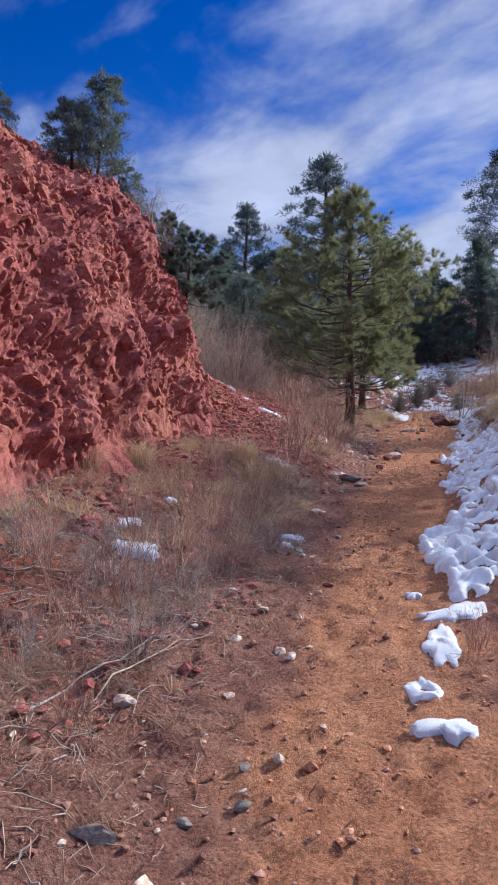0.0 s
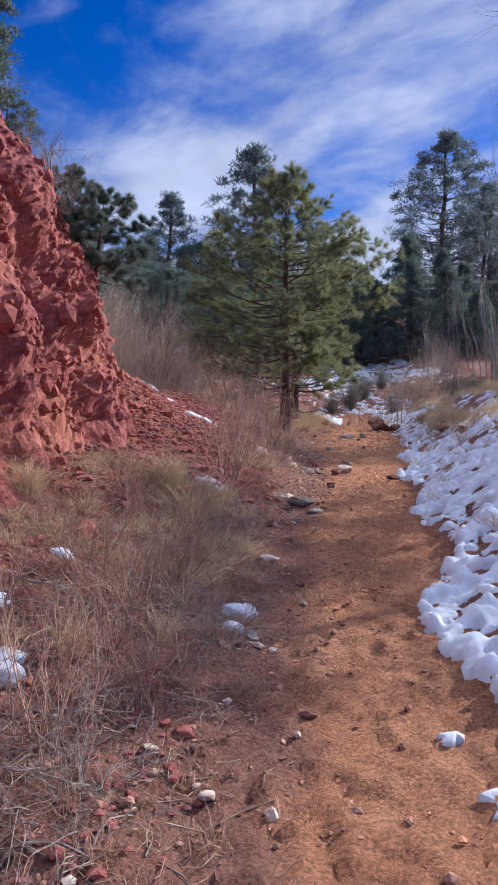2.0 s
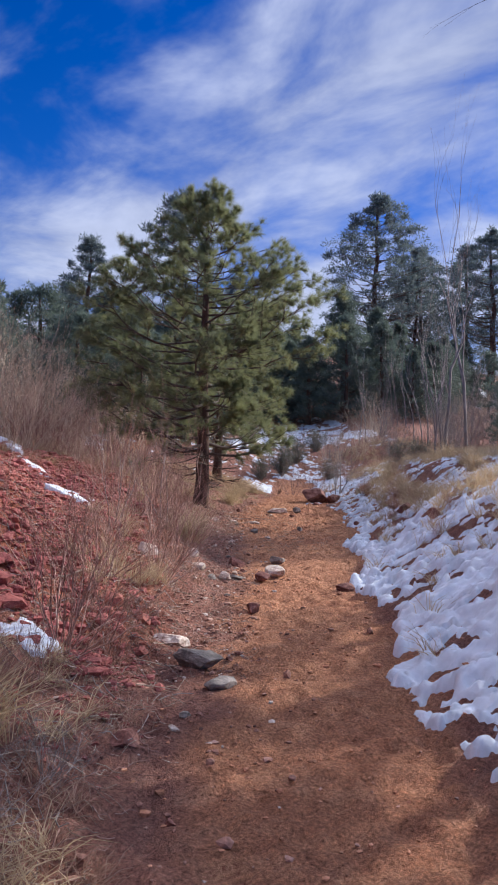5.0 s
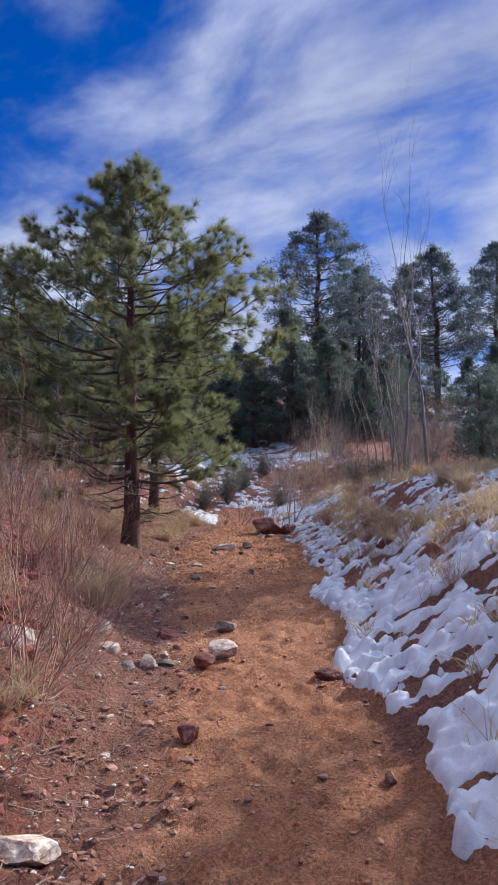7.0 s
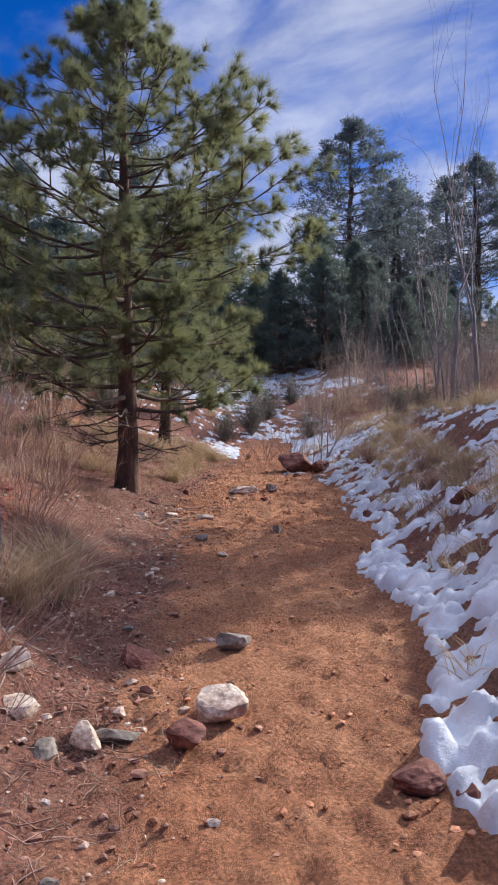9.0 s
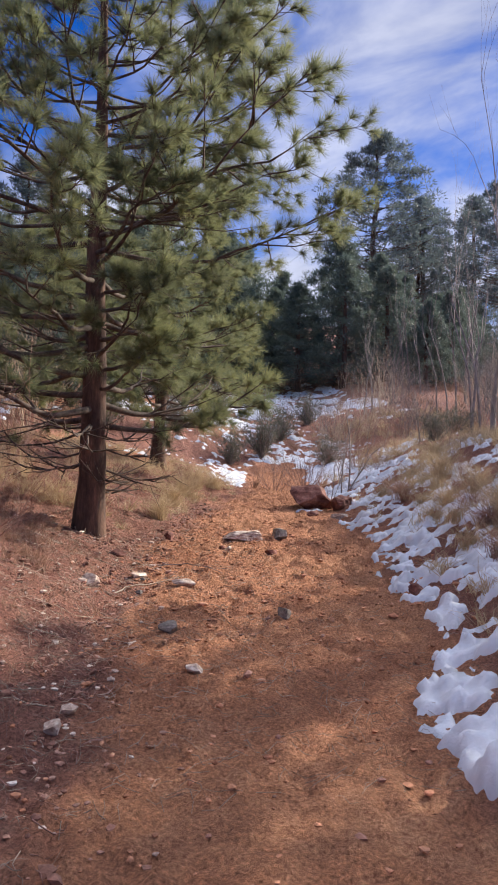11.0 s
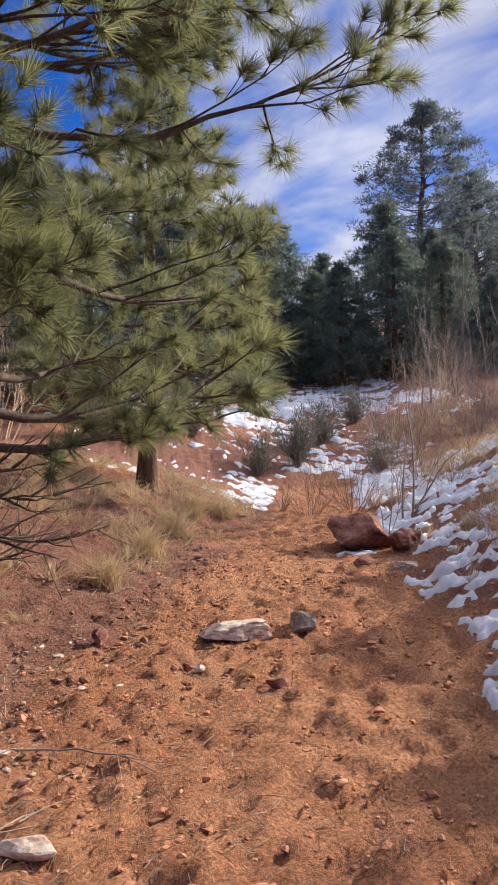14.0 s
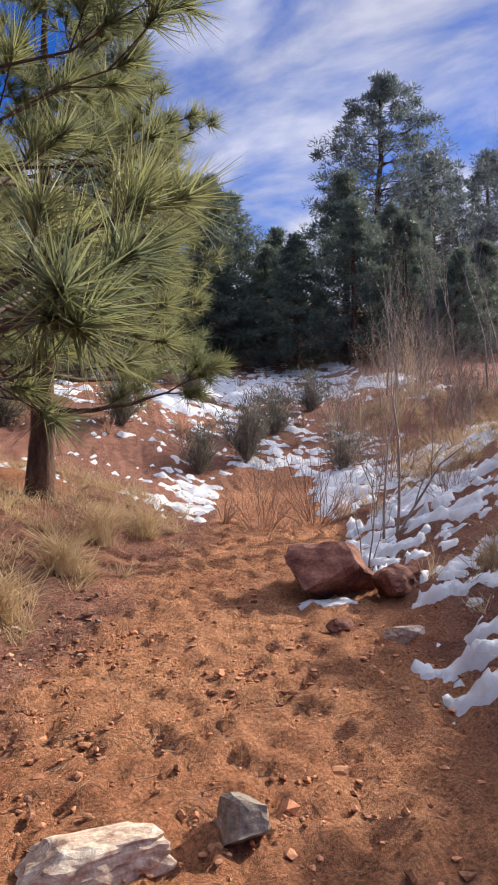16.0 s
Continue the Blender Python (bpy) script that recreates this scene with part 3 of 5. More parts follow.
def ponderosa(H, trunk_r, first, limbs, profile, k, nl, nw, seed, foliage, label, bare=0, limb_parts=False, trim=None):
    """A pine: tapered trunk, long limbs with side branches, and a brush of needles at the end of every twig."""
    rng = np.random.default_rng(seed)
    root = new("pine_tree")
    size = H / 7
    zs = np.linspace(-0.25 * size, H * 0.985, 16)
    wob = np.cumsum(rng.normal(0, 0.012 * size, (16, 2)), axis=0)
    T = np.column_stack([wob[:, 0] - wob[1, 0], wob[:, 1] - wob[1, 1], zs])
    R = trunk_r * (1 - np.clip(zs, 0, None) / H) ** 0.85 + 0.008 * size
    R[:2] *= (1.5, 1.18)
    tr = Heap()
    fine = np.linspace(0, 15, 46)
    P2 = np.column_stack([np.interp(fine, np.arange(16), T[:, i]) for i in range(3)])
    tr.tube(P2, np.interp(fine, np.arange(16), R) * (1 + rng.normal(0, 0.03, 46)), 12)
    tr.part("trunk", BARK, root)
    wood, O, D = Heap(), [], []
    fr, fl = [p[0] for p in profile], [p[1] for p in profile]
    scale = max(fl) / 2.1

    def tuft(tip, d, n=k):
        O.append(tip - d * (rng.uniform(0, 0.45, (n, 1)) * nl * 0.9))
        dv = d * 0.85 + unit(rng.normal(size=(n, 3))) * 0.9
        dv[:, 2] += 0.12
        D.append(dv)

    for i in range(limbs + bare):
        dead = i < bare
        f = (i - bare) / max(1, limbs - 1)
        if dead:
            h, f = first * rng.uniform(0.5, 1.15), 0
        else:
            h = first + (H * 0.97 - first) * f ** 0.92
        L = float(np.interp(h / H, fr, fl)) * rng.uniform(0.80, 1.10)
        if dead:
            L *= rng.uniform(0.4, 0.7)
        az = i * 2.39996 + rng.normal(0, 0.3)
        if trim is not None:
            gap = abs((az - trim[0] + np.pi) % (2 * np.pi) - np.pi)
            L *= 1 - 0.55 * float(step(1.05, 0.65, gap) * step(trim[1] + 0.5, trim[1] - 0.3, h))
        up = 0.10 + 0.42 * f ** 1.5 + rng.normal(0, 0.07) - (0.2 if dead else 0)
        s = np.linspace(0, 1, 9)
        base = np.array([np.interp(h, T[:, 2], T[:, 0]), np.interp(h, T[:, 2], T[:, 1]), h])
        hd, pd = np.array([math.cos(az), math.sin(az), 0]), np.array([-math.sin(az), math.cos(az), 0])
        P = base + (s * L)[:, None] * hd + (s ** 2 * L * rng.normal(0, 0.14))[:, None] * pd + np.cumsum(rng.normal(0, 0.022 * L, (9, 3)), axis=0) * s[:, None]
        P[:, 2] += L * (up * s + (0.10 if not dead else -0.05) * s ** 2.4 - 0.08 * np.sin(s * np.pi))
        rad = np.interp(h, zs, R) * 0.33 * (1 - s) ** 0.75 * min(1, L / (2.1 * scale) + 0.25) + 0.004 * size
        limb = Heap() if limb_parts else wood
        limb.tube(P, rad * (0.5 if dead else 0.9), 6)
        for j in range(max(3, int(4.6 * L / scale)) if not dead else 5):
            q = rng.uniform(0.25, 0.97) ** 0.85 if j else 1.0
            p0 = np.array([np.interp(q, s, P[:, c]) for c in range(3)])
            ang = rng.choice([-1, 1]) * rng.uniform(0.45, 1.15) if j else rng.normal(0, 0.2)
            d = unit(hd * math.cos(ang) + pd * math.sin(ang) + np.array([0, 0, rng.normal(0.10 + 0.25 * f, 0.22)]))
            sl = (0.20 + 0.34 * (1 - q)) * L * rng.uniform(0.7, 1.15) + 0.10 * scale
            a = np.linspace(0, 1, 5)
            S = p0 + (a * sl)[:, None] * d + rng.normal(0, 0.02 * sl, (5, 3)) * a[:, None]
            S[:, 2] += 0.14 * sl * a ** 2
            limb.tube(S, (0.0085 * (1 - a) + 0.0030) * max(size, 0.4), 4)
            for m in range(6 if not dead else 3):
                v = rng.uniform(0.3, 1.0) if m else 1.0
                w0 = np.array([np.interp(v, a, S[:, c]) for c in range(3)])
                dd = unit(d + unit(rng.normal(size=3)) * (0.75 if m else 0.15) + np.array([0, 0, 0.25]))
                tl = 0.20 * scale * rng.uniform(0.5, 1.3) if m else 0.06 * scale
                tip = w0 + dd * tl
                limb.tube(np.stack([w0, (w0 + tip) / 2 - (0, 0, 0.03 * tl), tip]), np.array([0.0042, 0.0036, 0.0026]) * max(size, 0.4), 3)
                if not dead:
                    tuft(tip, dd)
        if limb_parts:
            limb.part("branch", BRANCH, root, "bare dead lower branch" if dead else "")
    for i in range(5):
        tuft(T[-1] + np.array([0, 0, (0.03 - 0.07 * i) * size]), np.array([0, 0, 1.0]))
    if not limb_parts:
        tagged(wood.part("branchwood", BRANCH, root), kind="stuff")
    O, D = np.concatenate(O), np.concatenate(D)
    nh = Heap()
    nh.blades(O, D, nl * rng.uniform(0.7, 1.15, len(O)), nw, rng)
    nh.part("crown", foliage, root, "brushes of long olive-green needles" if limb_parts else "")
    return tagged(root, label, "tree")


def put(ob, x, y, turn=0.0, size=1.0, lean=0.0, sink=0.03, tall=1.0):
    ob.matrix_basis = pose(x, y, float(gz(x, y)) - sink, lean, 0, turn) @ Matrix.Diagonal((size, size, size * tall, 1))
    return ob


def again(ob, x, y, turn=0.0, size=1.0, sink=0.05, tall=1.0, z=None):
    c = copy_thing(ob, Matrix())
    c.matrix_basis = pose(x, y, (float(gz(x, y)) if z is None else z) - sink, 0, 0, turn) @ Matrix.Diagonal((size, size, size * tall, 1))
    return c


CROWN = [(0.15, 1.75), (0.24, 2.15), (0.45, 2.15), (0.58, 2.05), (0.66, 1.55), (0.76, 0.85), (0.87, 0.48), (0.95, 0.24), (1.0, 0.10)]
main_pine = put(ponderosa(6.4, 0.135, 1.15, 92, CROWN, 104, 0.16, 0.0047, 12, NEEDLE, "young ponderosa pine with olive needles beside the dirt trail", bare=13, limb_parts=True, trim=(radians(-48), 2.65)), 2.75, 20.0, 0)


def clump_tree(H, trunk_r, first, R, n, size, k, bl, bw, seed, foliage, label, shape):
    """A conifer seen from afar: limbs that end in ragged clumps of foliage, with gaps between them."""
    rng = np.random.default_rng(seed)
    root = new("conifer_tree")
    zs = np.linspace(-0.4, H * 0.97, 12)
    wob = np.cumsum(rng.normal(0, 0.010 * H, (12, 2)) * 0.5, axis=0)
    tr = Heap()
    tr.tube(np.column_stack([wob - wob[0], zs]), trunk_r * (1 - np.clip(zs, 0, None) / H) ** 0.8 + 0.003 * H, 8)
    tr.part("trunk", BARK, root)
    wood, fol = Heap(), Heap()
    for i in range(n):
        f = (i + 0.5) / n
        h = first + (H - first) * f
        rr = R * shape(f) * rng.uniform(0.08, 1.0) ** 0.38 * rng.uniform(0.85, 1.12)
        az = i * 2.39996 + rng.normal(0, 0.4)
        base = np.array([np.interp(h - 0.25 * rr, zs, wob[:, 0] - wob[0, 0]), np.interp(h - 0.25 * rr, zs, wob[:, 1] - wob[0, 1]), max(0.2, h - 0.28 * rr)])
        c = np.array([math.cos(az) * rr, math.sin(az) * rr, h + rng.normal(0, 0.15 * size)])
        s = np.linspace(0, 1, 5)[:, None]
        P = base + (c - base) * s + np.array([0, 0, 0.10 * rr]) * (s - s ** 2) * -2 + rng.normal(0, 0.03 * rr, (5, 3)) * s
        wood.tube(P, np.linspace(0.018, 0.006, 5) * H / 7 * (1.6 - f), 3)
        cs = size * rng.uniform(0.55, 1.2) * (1.05 - 0.35 * f)
        for q in range(3):
            cc = c + rng.normal(0, 0.55, 3) * cs * np.array([1, 1, 0.5])
            m = k // 3
            o = cc + unit(rng.normal(size=(m, 3))) * (rng.uniform(0, 1, (m, 1)) ** 0.5) * cs * np.array([0.75, 0.75, 0.45])
            d = unit(o - cc) + unit(rng.normal(size=(m, 3))) * 0.7 + np.array([0, 0, 0.35])
            fol.blades(o, d, bl * rng.uniform(0.6, 1.2, m), bw, rng)
    tagged(wood.part("branchwood", BRANCH, root), kind="stuff")
    tagged(fol.part("crown", foliage, root), kind="stuff")
    return tagged(root, label, "tree")


def dome(f):
    return math.sqrt(max(0.0, 1 - (2 * max(f, 0.05) ** 0.9 - 0.75) ** 2 / 1.7)) * (1 - f ** 6)


def cone(f):
    return (1 - f ** 1.5) * (0.75 + 0.25 * min(1, f * 6)) + 0.06


def round_top(f):
    return math.sqrt(max(0.02, 1 - f ** 2.4)) * (0.7 + 0.3 * min(1, f * 5))


FAR_LABEL = "tall far ponderosa pine with an open rounded crown"
tall_a = put(clump_tree(17, 0.30, 6.0, 4.6, 130, 0.92, 150, 0.34, 0.085, 21, HAZENEEDLE, FAR_LABEL, dome), 23.5, 64.0, 0)
tall_b = put(clump_tree(12, 0.22, 3.0, 2.7, 110, 0.70, 130, 0.27, 0.065, 22, HAZENEEDLE, "tall slender ponderosa pine on the far slope", dome), 4.6, 46.0, 0)
dense_a = put(clump_tree(6.9, 0.17, 0.6, 2.4, 150, 0.52, 120, 0.21, 0.05, 23, JUNIPER, "dense dark green conifer in the far thicket", cone), 14.0, 45.0, 0)
dense_b = put(clump_tree(5.4, 0.18, 0.5, 2.4, 150, 0.54, 120, 0.20, 0.048, 24, JUNIPER, "broad dark juniper with a rounded crown", round_top), -2.0, 38.0, 0)
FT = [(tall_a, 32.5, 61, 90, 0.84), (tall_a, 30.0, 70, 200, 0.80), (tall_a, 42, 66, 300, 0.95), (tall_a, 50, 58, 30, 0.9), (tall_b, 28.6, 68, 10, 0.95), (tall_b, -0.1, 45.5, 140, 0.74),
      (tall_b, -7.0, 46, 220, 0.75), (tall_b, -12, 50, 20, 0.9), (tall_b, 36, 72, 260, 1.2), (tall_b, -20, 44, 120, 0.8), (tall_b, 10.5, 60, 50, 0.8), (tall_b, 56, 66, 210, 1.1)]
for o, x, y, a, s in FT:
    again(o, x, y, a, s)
rng = np.random.default_rng(5)
for x, y, s in [(8.6, 44.5, 0.9), (10.0, 47.5, 1.0), (6.2, 47.0, 0.95), (11.6, 43.2, 0.75), (13.2, 42.0, 0.7), (19.0, 45.0, 0.62), (21.8, 48.0, 0.6), (24.0, 51.0, 0.6), (5.0, 38.0, 0.7), (11.2, 46, 0.72), (12.6, 50, 0.8), (15.6, 43, 0.8), (17.2, 48, 0.78), (19.5, 50, 0.7), (22, 54, 0.66), (25, 56, 0.66), (9.2, 50, 0.85), (7.0, 53, 0.85), (3.0, 50, 0.9), (-1.5, 50, 0.9),
                (-5.5, 48, 0.8), (18.2, 42, 0.62), (28, 57, 0.65), (31, 54, 0.75), (36, 58, 0.8), (44, 62, 1.1), (-10, 40, 0.8), (-15, 46, 1.0), (16.4, 40.5, 0.55), (62, 60, 1.2), (54, 48, 1.1), (-26, 52, 1.2), (48, 54, 0.8)]:
    again(dense_a, x, y, rng.uniform(0, 360), s, tall=rng.uniform(0.9, 1.15))
for x, y, s in [(2.2, 33, 0.75), (-0.2, 34, 0.85), (-4.5, 34, 0.95), (-7.5, 36, 1.0), (4.6, 42, 0.95), (1.5, 42, 1.0), (8.2, 45, 0.8), (-3.0, 27, 0.75), (-6.0, 29, 0.85), (-10.5, 32, 1.0), (-14, 36, 1.1), (20.5, 46, 0.7), (26, 50, 0.6), (40, 52, 0.7), (34, 50, 0.6)]:
    again(dense_b, x, y, rng.uniform(0, 360), s, tall=rng.uniform(0.9, 1.2))
# added unseen beside the trail, on the sunward side, to throw shade across it
shade_juniper = put(clump_tree(5.4, 0.18, 0.5, 2.4, 62, 0.50, 84, 0.20, 0.048, 25, JUNIPER, "unseen open-crowned juniper added on the sunward slope for shade", round_top), 10.1, 11.3, 0, 0.86)
for x, y in ((10.4, 12.6), (10.1, 13.9)):
    again(shade_juniper, x, y, y * 70, 0.86)
again(dense_b, 14.3, 26.0, 140, 0.57)
again(dense_b, 12.2, 20.4, 90, 0.72, tall=1.3)
for x, y, s in ((12.0, 20.9, 0.44), (12.3, 22.4, 0.48), (12.6, 23.9, 0.52), (12.9, 25.3, 0.50)):
    again(shade_juniper, x, y, y * 50, s)
# small pine behind the young ponderosa
small_pine = put(ponderosa(5.2, 0.12, 0.9, 44, [(0.15, 1.5), (0.5, 1.5), (0.8, 0.8), (1.0, 0.1)], 46, 0.18, 0.0085, 31, NEEDLE, "smaller pine growing behind the young ponderosa"), 3.95, 25.6, 0)


def branching(heap, p, d, L, r, depth, rng, kids=3, spread=0.6, up=0.15, sides=4):
    n = 5 if depth > 0 else 3
    s = np.linspace(0, 1, n)
    bend = rng.normal(0, 0.17, 3)
    P = p + (s * L)[:, None] * d + (s ** 2 * L)[:, None] * bend + rng.normal(0, 0.018 * L, (n, 3)) * s[:, None]
    heap.tube(P, r * (1 - 0.62 * s) + 0.0006, sides if depth > 2 else 3)
    if depth <= 0:
        return
    for i in range(kids):
        q = rng.uniform(0.35, 1.0) if i else 1.0
        b = np.array([np.interp(q, s, P[:, c]) for c in range(3)])
        dd = unit(d + rng.normal(0, spread, 3) + np.array([0, 0, up]))
        branching(heap, b, dd, L * rng.uniform(0.45, 0.75), r * (1 - 0.62 * q) * 0.72, depth - 1, rng, kids, spread, up, sides)


def shrub(stems, height, r, depth, seed, mat, label, name="bare_shrub", fan=0.55, kids=3, spread=0.4):
    rng = np.random.default_rng(seed)
    root = new(name)
    for i in range(stems):
        h = Heap()
        a, t = rng.uniform(0, 6.283), abs(rng.normal(0, fan))
        d = unit(np.array([math.cos(a) * t, math.sin(a) * t, 1.0]))
        p = np.array([math.cos(a), math.sin(a), 0]) * rng.uniform(0, 0.12 * height) - (0, 0, 0.05)
        branching(h, p, d, height * rng.uniform(0.4, 0.62), r * rng.uniform(0.6, 1.1), depth, rng, kids, spread, 0.25)
        h.part("stem", mat, root)
    return tagged(root, label, "shrub")


willow = put(shrub(28, 1.30, 0.0075, 2, 41, TWIG, "leafless reddish-brown shrub with many thin upright stems", fan=0.8, spread=0.34), 0.58, 9.95, 0, 0.85)
bush_b = put(shrub(24, 0.85, 0.0045, 2, 42, TWIG, "low leafless brown bush at the trailside", fan=0.7, spread=0.45, kids=3), -0.5, 6.6)
grey_b = put(shrub(24, 0.62, 0.005, 3, 43, GREYTWIG, "grey tangled leafless brush", fan=1.0, spread=0.55, kids=3), -0.9, 4.6)
for x, y, s, a in [(0.75, 11.3, 0.8, 160), (1.25, 12.0, 0.95, 40), (1.55, 13.2, 0.75, 200), (1.2, 14.6, 0.9, 120), (1.7, 15.8, 0.8, 33), (0.9, 16.4, 1.0, 77), (1.9, 17.6, 0.85, 150),
                   (-0.2, 17.6, 1.1, 210), (1.0, 19.0, 1.0, 20), (-0.8, 19.6, 1.2, 60), (0.0, 21.5, 1.2, 99), (1.7, 22.5, 1.0, 140), (-2.4, 18.6, 1.5, 190), (-1.2, 22.5, 1.5, 280),
                   (-3.2, 21.0, 1.7, 80), (-2.2, 24.5, 1.6, 310), (-4.6, 23.6, 1.8, 50), (0.6, 25.0, 1.3, 222), (9.6, 21.6, 0.6, 15), (6.2, 25.9, 0.7, 30), (6.9, 26.2, 0.85, 100), (8.4, 27.4, 0.9, 180), (9.0, 28.8, 1.0, 20), (10.2, 29.5, 1.1, 230)]:
    again(willow, x, y, a, s)
for x, y, s, a in [(-0.15, 5.1, 0.8, 20), (-0.05, 6.9, 0.9, 140), (0.1, 7.9, 0.8, 260), (-0.9, 7.4, 0.7, 80), (0.45, 9.2, 0.7, 10), (-0.4, 8.7, 0.9, 190), (0.9, 10.2, 0.6, 55), (1.55, 17.0, 0.7, 200),
                   (2.2, 18.9, 0.5, 90), (3.4, 22.6, 0.7, 10), (4.3, 24.6, 0.7, 60), (1.26, 3.95, 0.42, 70), (1.45, 3.3, 0.35, 10), (4.5, 13.1, 0.45, 10), (4.9, 15.2, 0.45, 99), (5.0, 13.8, 0.5, 40), (5.7, 16.4, 0.6, 140), (6.8, 19.0, 0.7, 300), (7.4, 21.0, 0.7, 33), (8.2, 23.0, 0.8, 88), (7.9, 25.0, 0.8, 250)]:
    again(bush_b, x, y, a, s)
for x, y, s, a in [(-0.55, 3.7, 0.75, 60), (-1.1, 3.4, 0.7, 200), (-0.35, 4.5, 0.6, 300), (-1.5, 4.9, 0.9, 10), (-1.3, 2.6, 0.6, 140), (0.15, 5.9, 0.6, 33), (-0.1, 7.3, 0.55, 77), (0.6, 8.6, 0.5, 120), (0.3, 8.2, 0.6, 250), (-2.2, 5.6, 1.0, 70)]:
    again(grey_b, x, y, a, s)

thicket = put(shrub(32, 2.0, 0.008, 3, 45, DUSKWOOD, "dense grey leafless thicket beyond the snowy bank", fan=0.55, spread=0.42, kids=3), 11.5, 26.5)
for x, y, s, a in [(12.8, 28.0, 0.9, 95), (14.0, 27.4, 0.8, 185), (15.5, 29.5, 1.0, 275), (13.6, 30.4, 0.9, 45), (17.0, 31.0, 1.0, 135), (10.8, 30.0, 0.7, 77), (12.0, 32.0, 0.9, 310), (14.6, 33.0, 1.0, 12), (16.6, 34.6, 1.1, 140),
                   (18.6, 33.6, 1.1, 260), (13.0, 36.0, 1.0, 60), (20.0, 36.0, 1.1, 190), (9.6, 33.0, 0.7, 280)]:
    again(thicket, x, y, a, s)

weed = put(shrub(14, 0.75, 0.0035, 1, 46, TWIG, "tall dead weed stalks with dry curled heads", name="dead_weed", fan=0.22, spread=0.3, kids=3), -0.72, 4.3)
for x, y, s, a in [(-0.5, 4.8, 1.1, 40), (-0.95, 3.9, 0.9, 90), (-0.35, 5.5, 1.0, 200), (-1.3, 4.6, 1.0, 150), (-0.2, 6.2, 1.0, 10), (-0.9, 5.7, 1.1, 270), (0.05, 7.0, 0.8, 300), (-1.5, 3.6, 0.9, 60), (-0.3, 8.0, 0.9, 130), (-0.75, 3.0, 0.6, 220)]:
    again(weed, x, y, a, s)

oak = shrub(28, 2.1, 0.010, 3, 44, OAKTWIG, "dense tan leafless oak brush on the slope", fan=0.5, spread=0.38, kids=3)
put(oak, -0.6, 18.2)
for x, y, s, a in [(-1.2, 16.2, 0.75, 10), (-0.4, 16.9, 0.7, 100), (0.2, 17.8, 0.7, 250), (-1.9, 15.6, 0.8, 310), (-1.6, 17.0, 0.9, 30), (0.2, 19.6, 0.8, 90), (-2.0, 19.8, 1.1, 150), (-0.9, 21.6, 1.1, 210), (0.9, 22.4, 0.9, 270), (-3.2, 22.2, 1.2, 40), (-1.9, 24.4, 1.2, 77), (0.0, 25.4, 1.1, 120), (-4.8, 25.0, 1.3, 200),
                   (1.6, 27.5, 1.1, 300), (-3.4, 27.4, 1.3, 20), (9.0, 30.6, 0.7, 60), (10.6, 32.4, 0.8, 160), (12.0, 34.4, 0.9, 250), (14.0, 32.0, 0.9, 10), (16.2, 34.0, 1.0, 130), (18.5, 36.0, 1.0, 222)]:
    again(oak, x, y, a, s)

# bare young trees on the bank and in the thicket
aspen = put(shrub(3, 3.1, 0.022, 3, 51, GREYTWIG, "slender leafless sapling on the snowy bank", name="bare_tree", fan=0.16, kids=3, spread=0.28), 7.1, 24.6, 0, 0.8)
pole = put(shrub(3, 9.8, 0.085, 3, 52, DUSKWOOD, "tall slender leafless poplar with upright pale stems", name="bare_tree", fan=0.05, kids=3, spread=0.16), 12.3, 28.2)
overhang = put(shrub(4, 8.2, 0.034, 3, 58, BRANCH, "leafless tree reaching its branches over the bank", name="bare_tree", fan=0.18, kids=4, spread=0.45), 8.6, 13.4, 20)
limb = Heap()
branching(limb, np.array([0.0, 0.0, 5.0]), unit(np.array([-2.6, 2.2, 2.2])), 2.1, 0.036, 3, np.random.default_rng(59), 3, 0.35, 0.05)
limb_ob = limb.part("branch", BRANCH, overhang)
for x, y, s, a in [(12.6, 30.2, 0.66, 30), (13.4, 33, 0.5, 90), (16.0, 36, 0.6, 170), (17.8, 37.5, 0.5, 260), (11.6, 35, 0.4, 10), (14.6, 38.0, 0.5, 130), (15.2, 34, 0.35, 60), (13.0, 36, 0.35, 200)]:
    again(pole, x, y, a, s)
for x, y, s, a in [(6.6, 23.9, 0.4, 50), (7.4, 25.6, 0.5, 100), (1.6, 14.9, 0.5, 200), (0.9, 12.8, 0.4, 70), (9.4, 26.4, 0.6, 250)]:
    again(aspen, x, y, a, s)


def ctop(x, y):
    """Height of the cliff's top."""
    foot = np.interp(y, C_Y, C_X)
    return float(gz(foot, y, False) + cliff_rise((foot - x) * 1.03, y))


cliff_juniper = clump_tree(1.9, 0.05, 0.55, 0.80, 70, 0.22, 150, 0.085, 0.020, 61, JUNIPER, "twisted juniper rooted on the red cliff top", round_top)
cliff_juniper.matrix_basis = pose(-2.05, 9.9, ctop(-2.05, 9.9) - 0.2, 0, 6, 0) @ Matrix.Diagonal((0.5, 0.5, 0.80, 1))
for x, y, s, z in [(-2.35, 9.8, 0.58, -0.1), (-1.8, 10.3, 0.4, -0.15), (-3.3, 9.4, 0.4, 0.0)]:
    again(cliff_juniper, x, y, s * 400, s, z=ctop(x, y) + z, sink=0.25)
rim_pine = ponderosa(1.45, 0.045, 0.12, 26, [(0.05, 0.7), (0.45, 0.72), (0.8, 0.45), (1.0, 0.08)], 80, 0.105, 0.0050, 33, JUNIPER, "small dark pine leaning from the cliff rim")
rim_pine.matrix_basis = pose(-0.95, 11.0, ctop(-0.95, 11.0) - 0.15, 0, 6, 0) @ Matrix.Diagonal((0.76, 0.76, 0.72, 1))
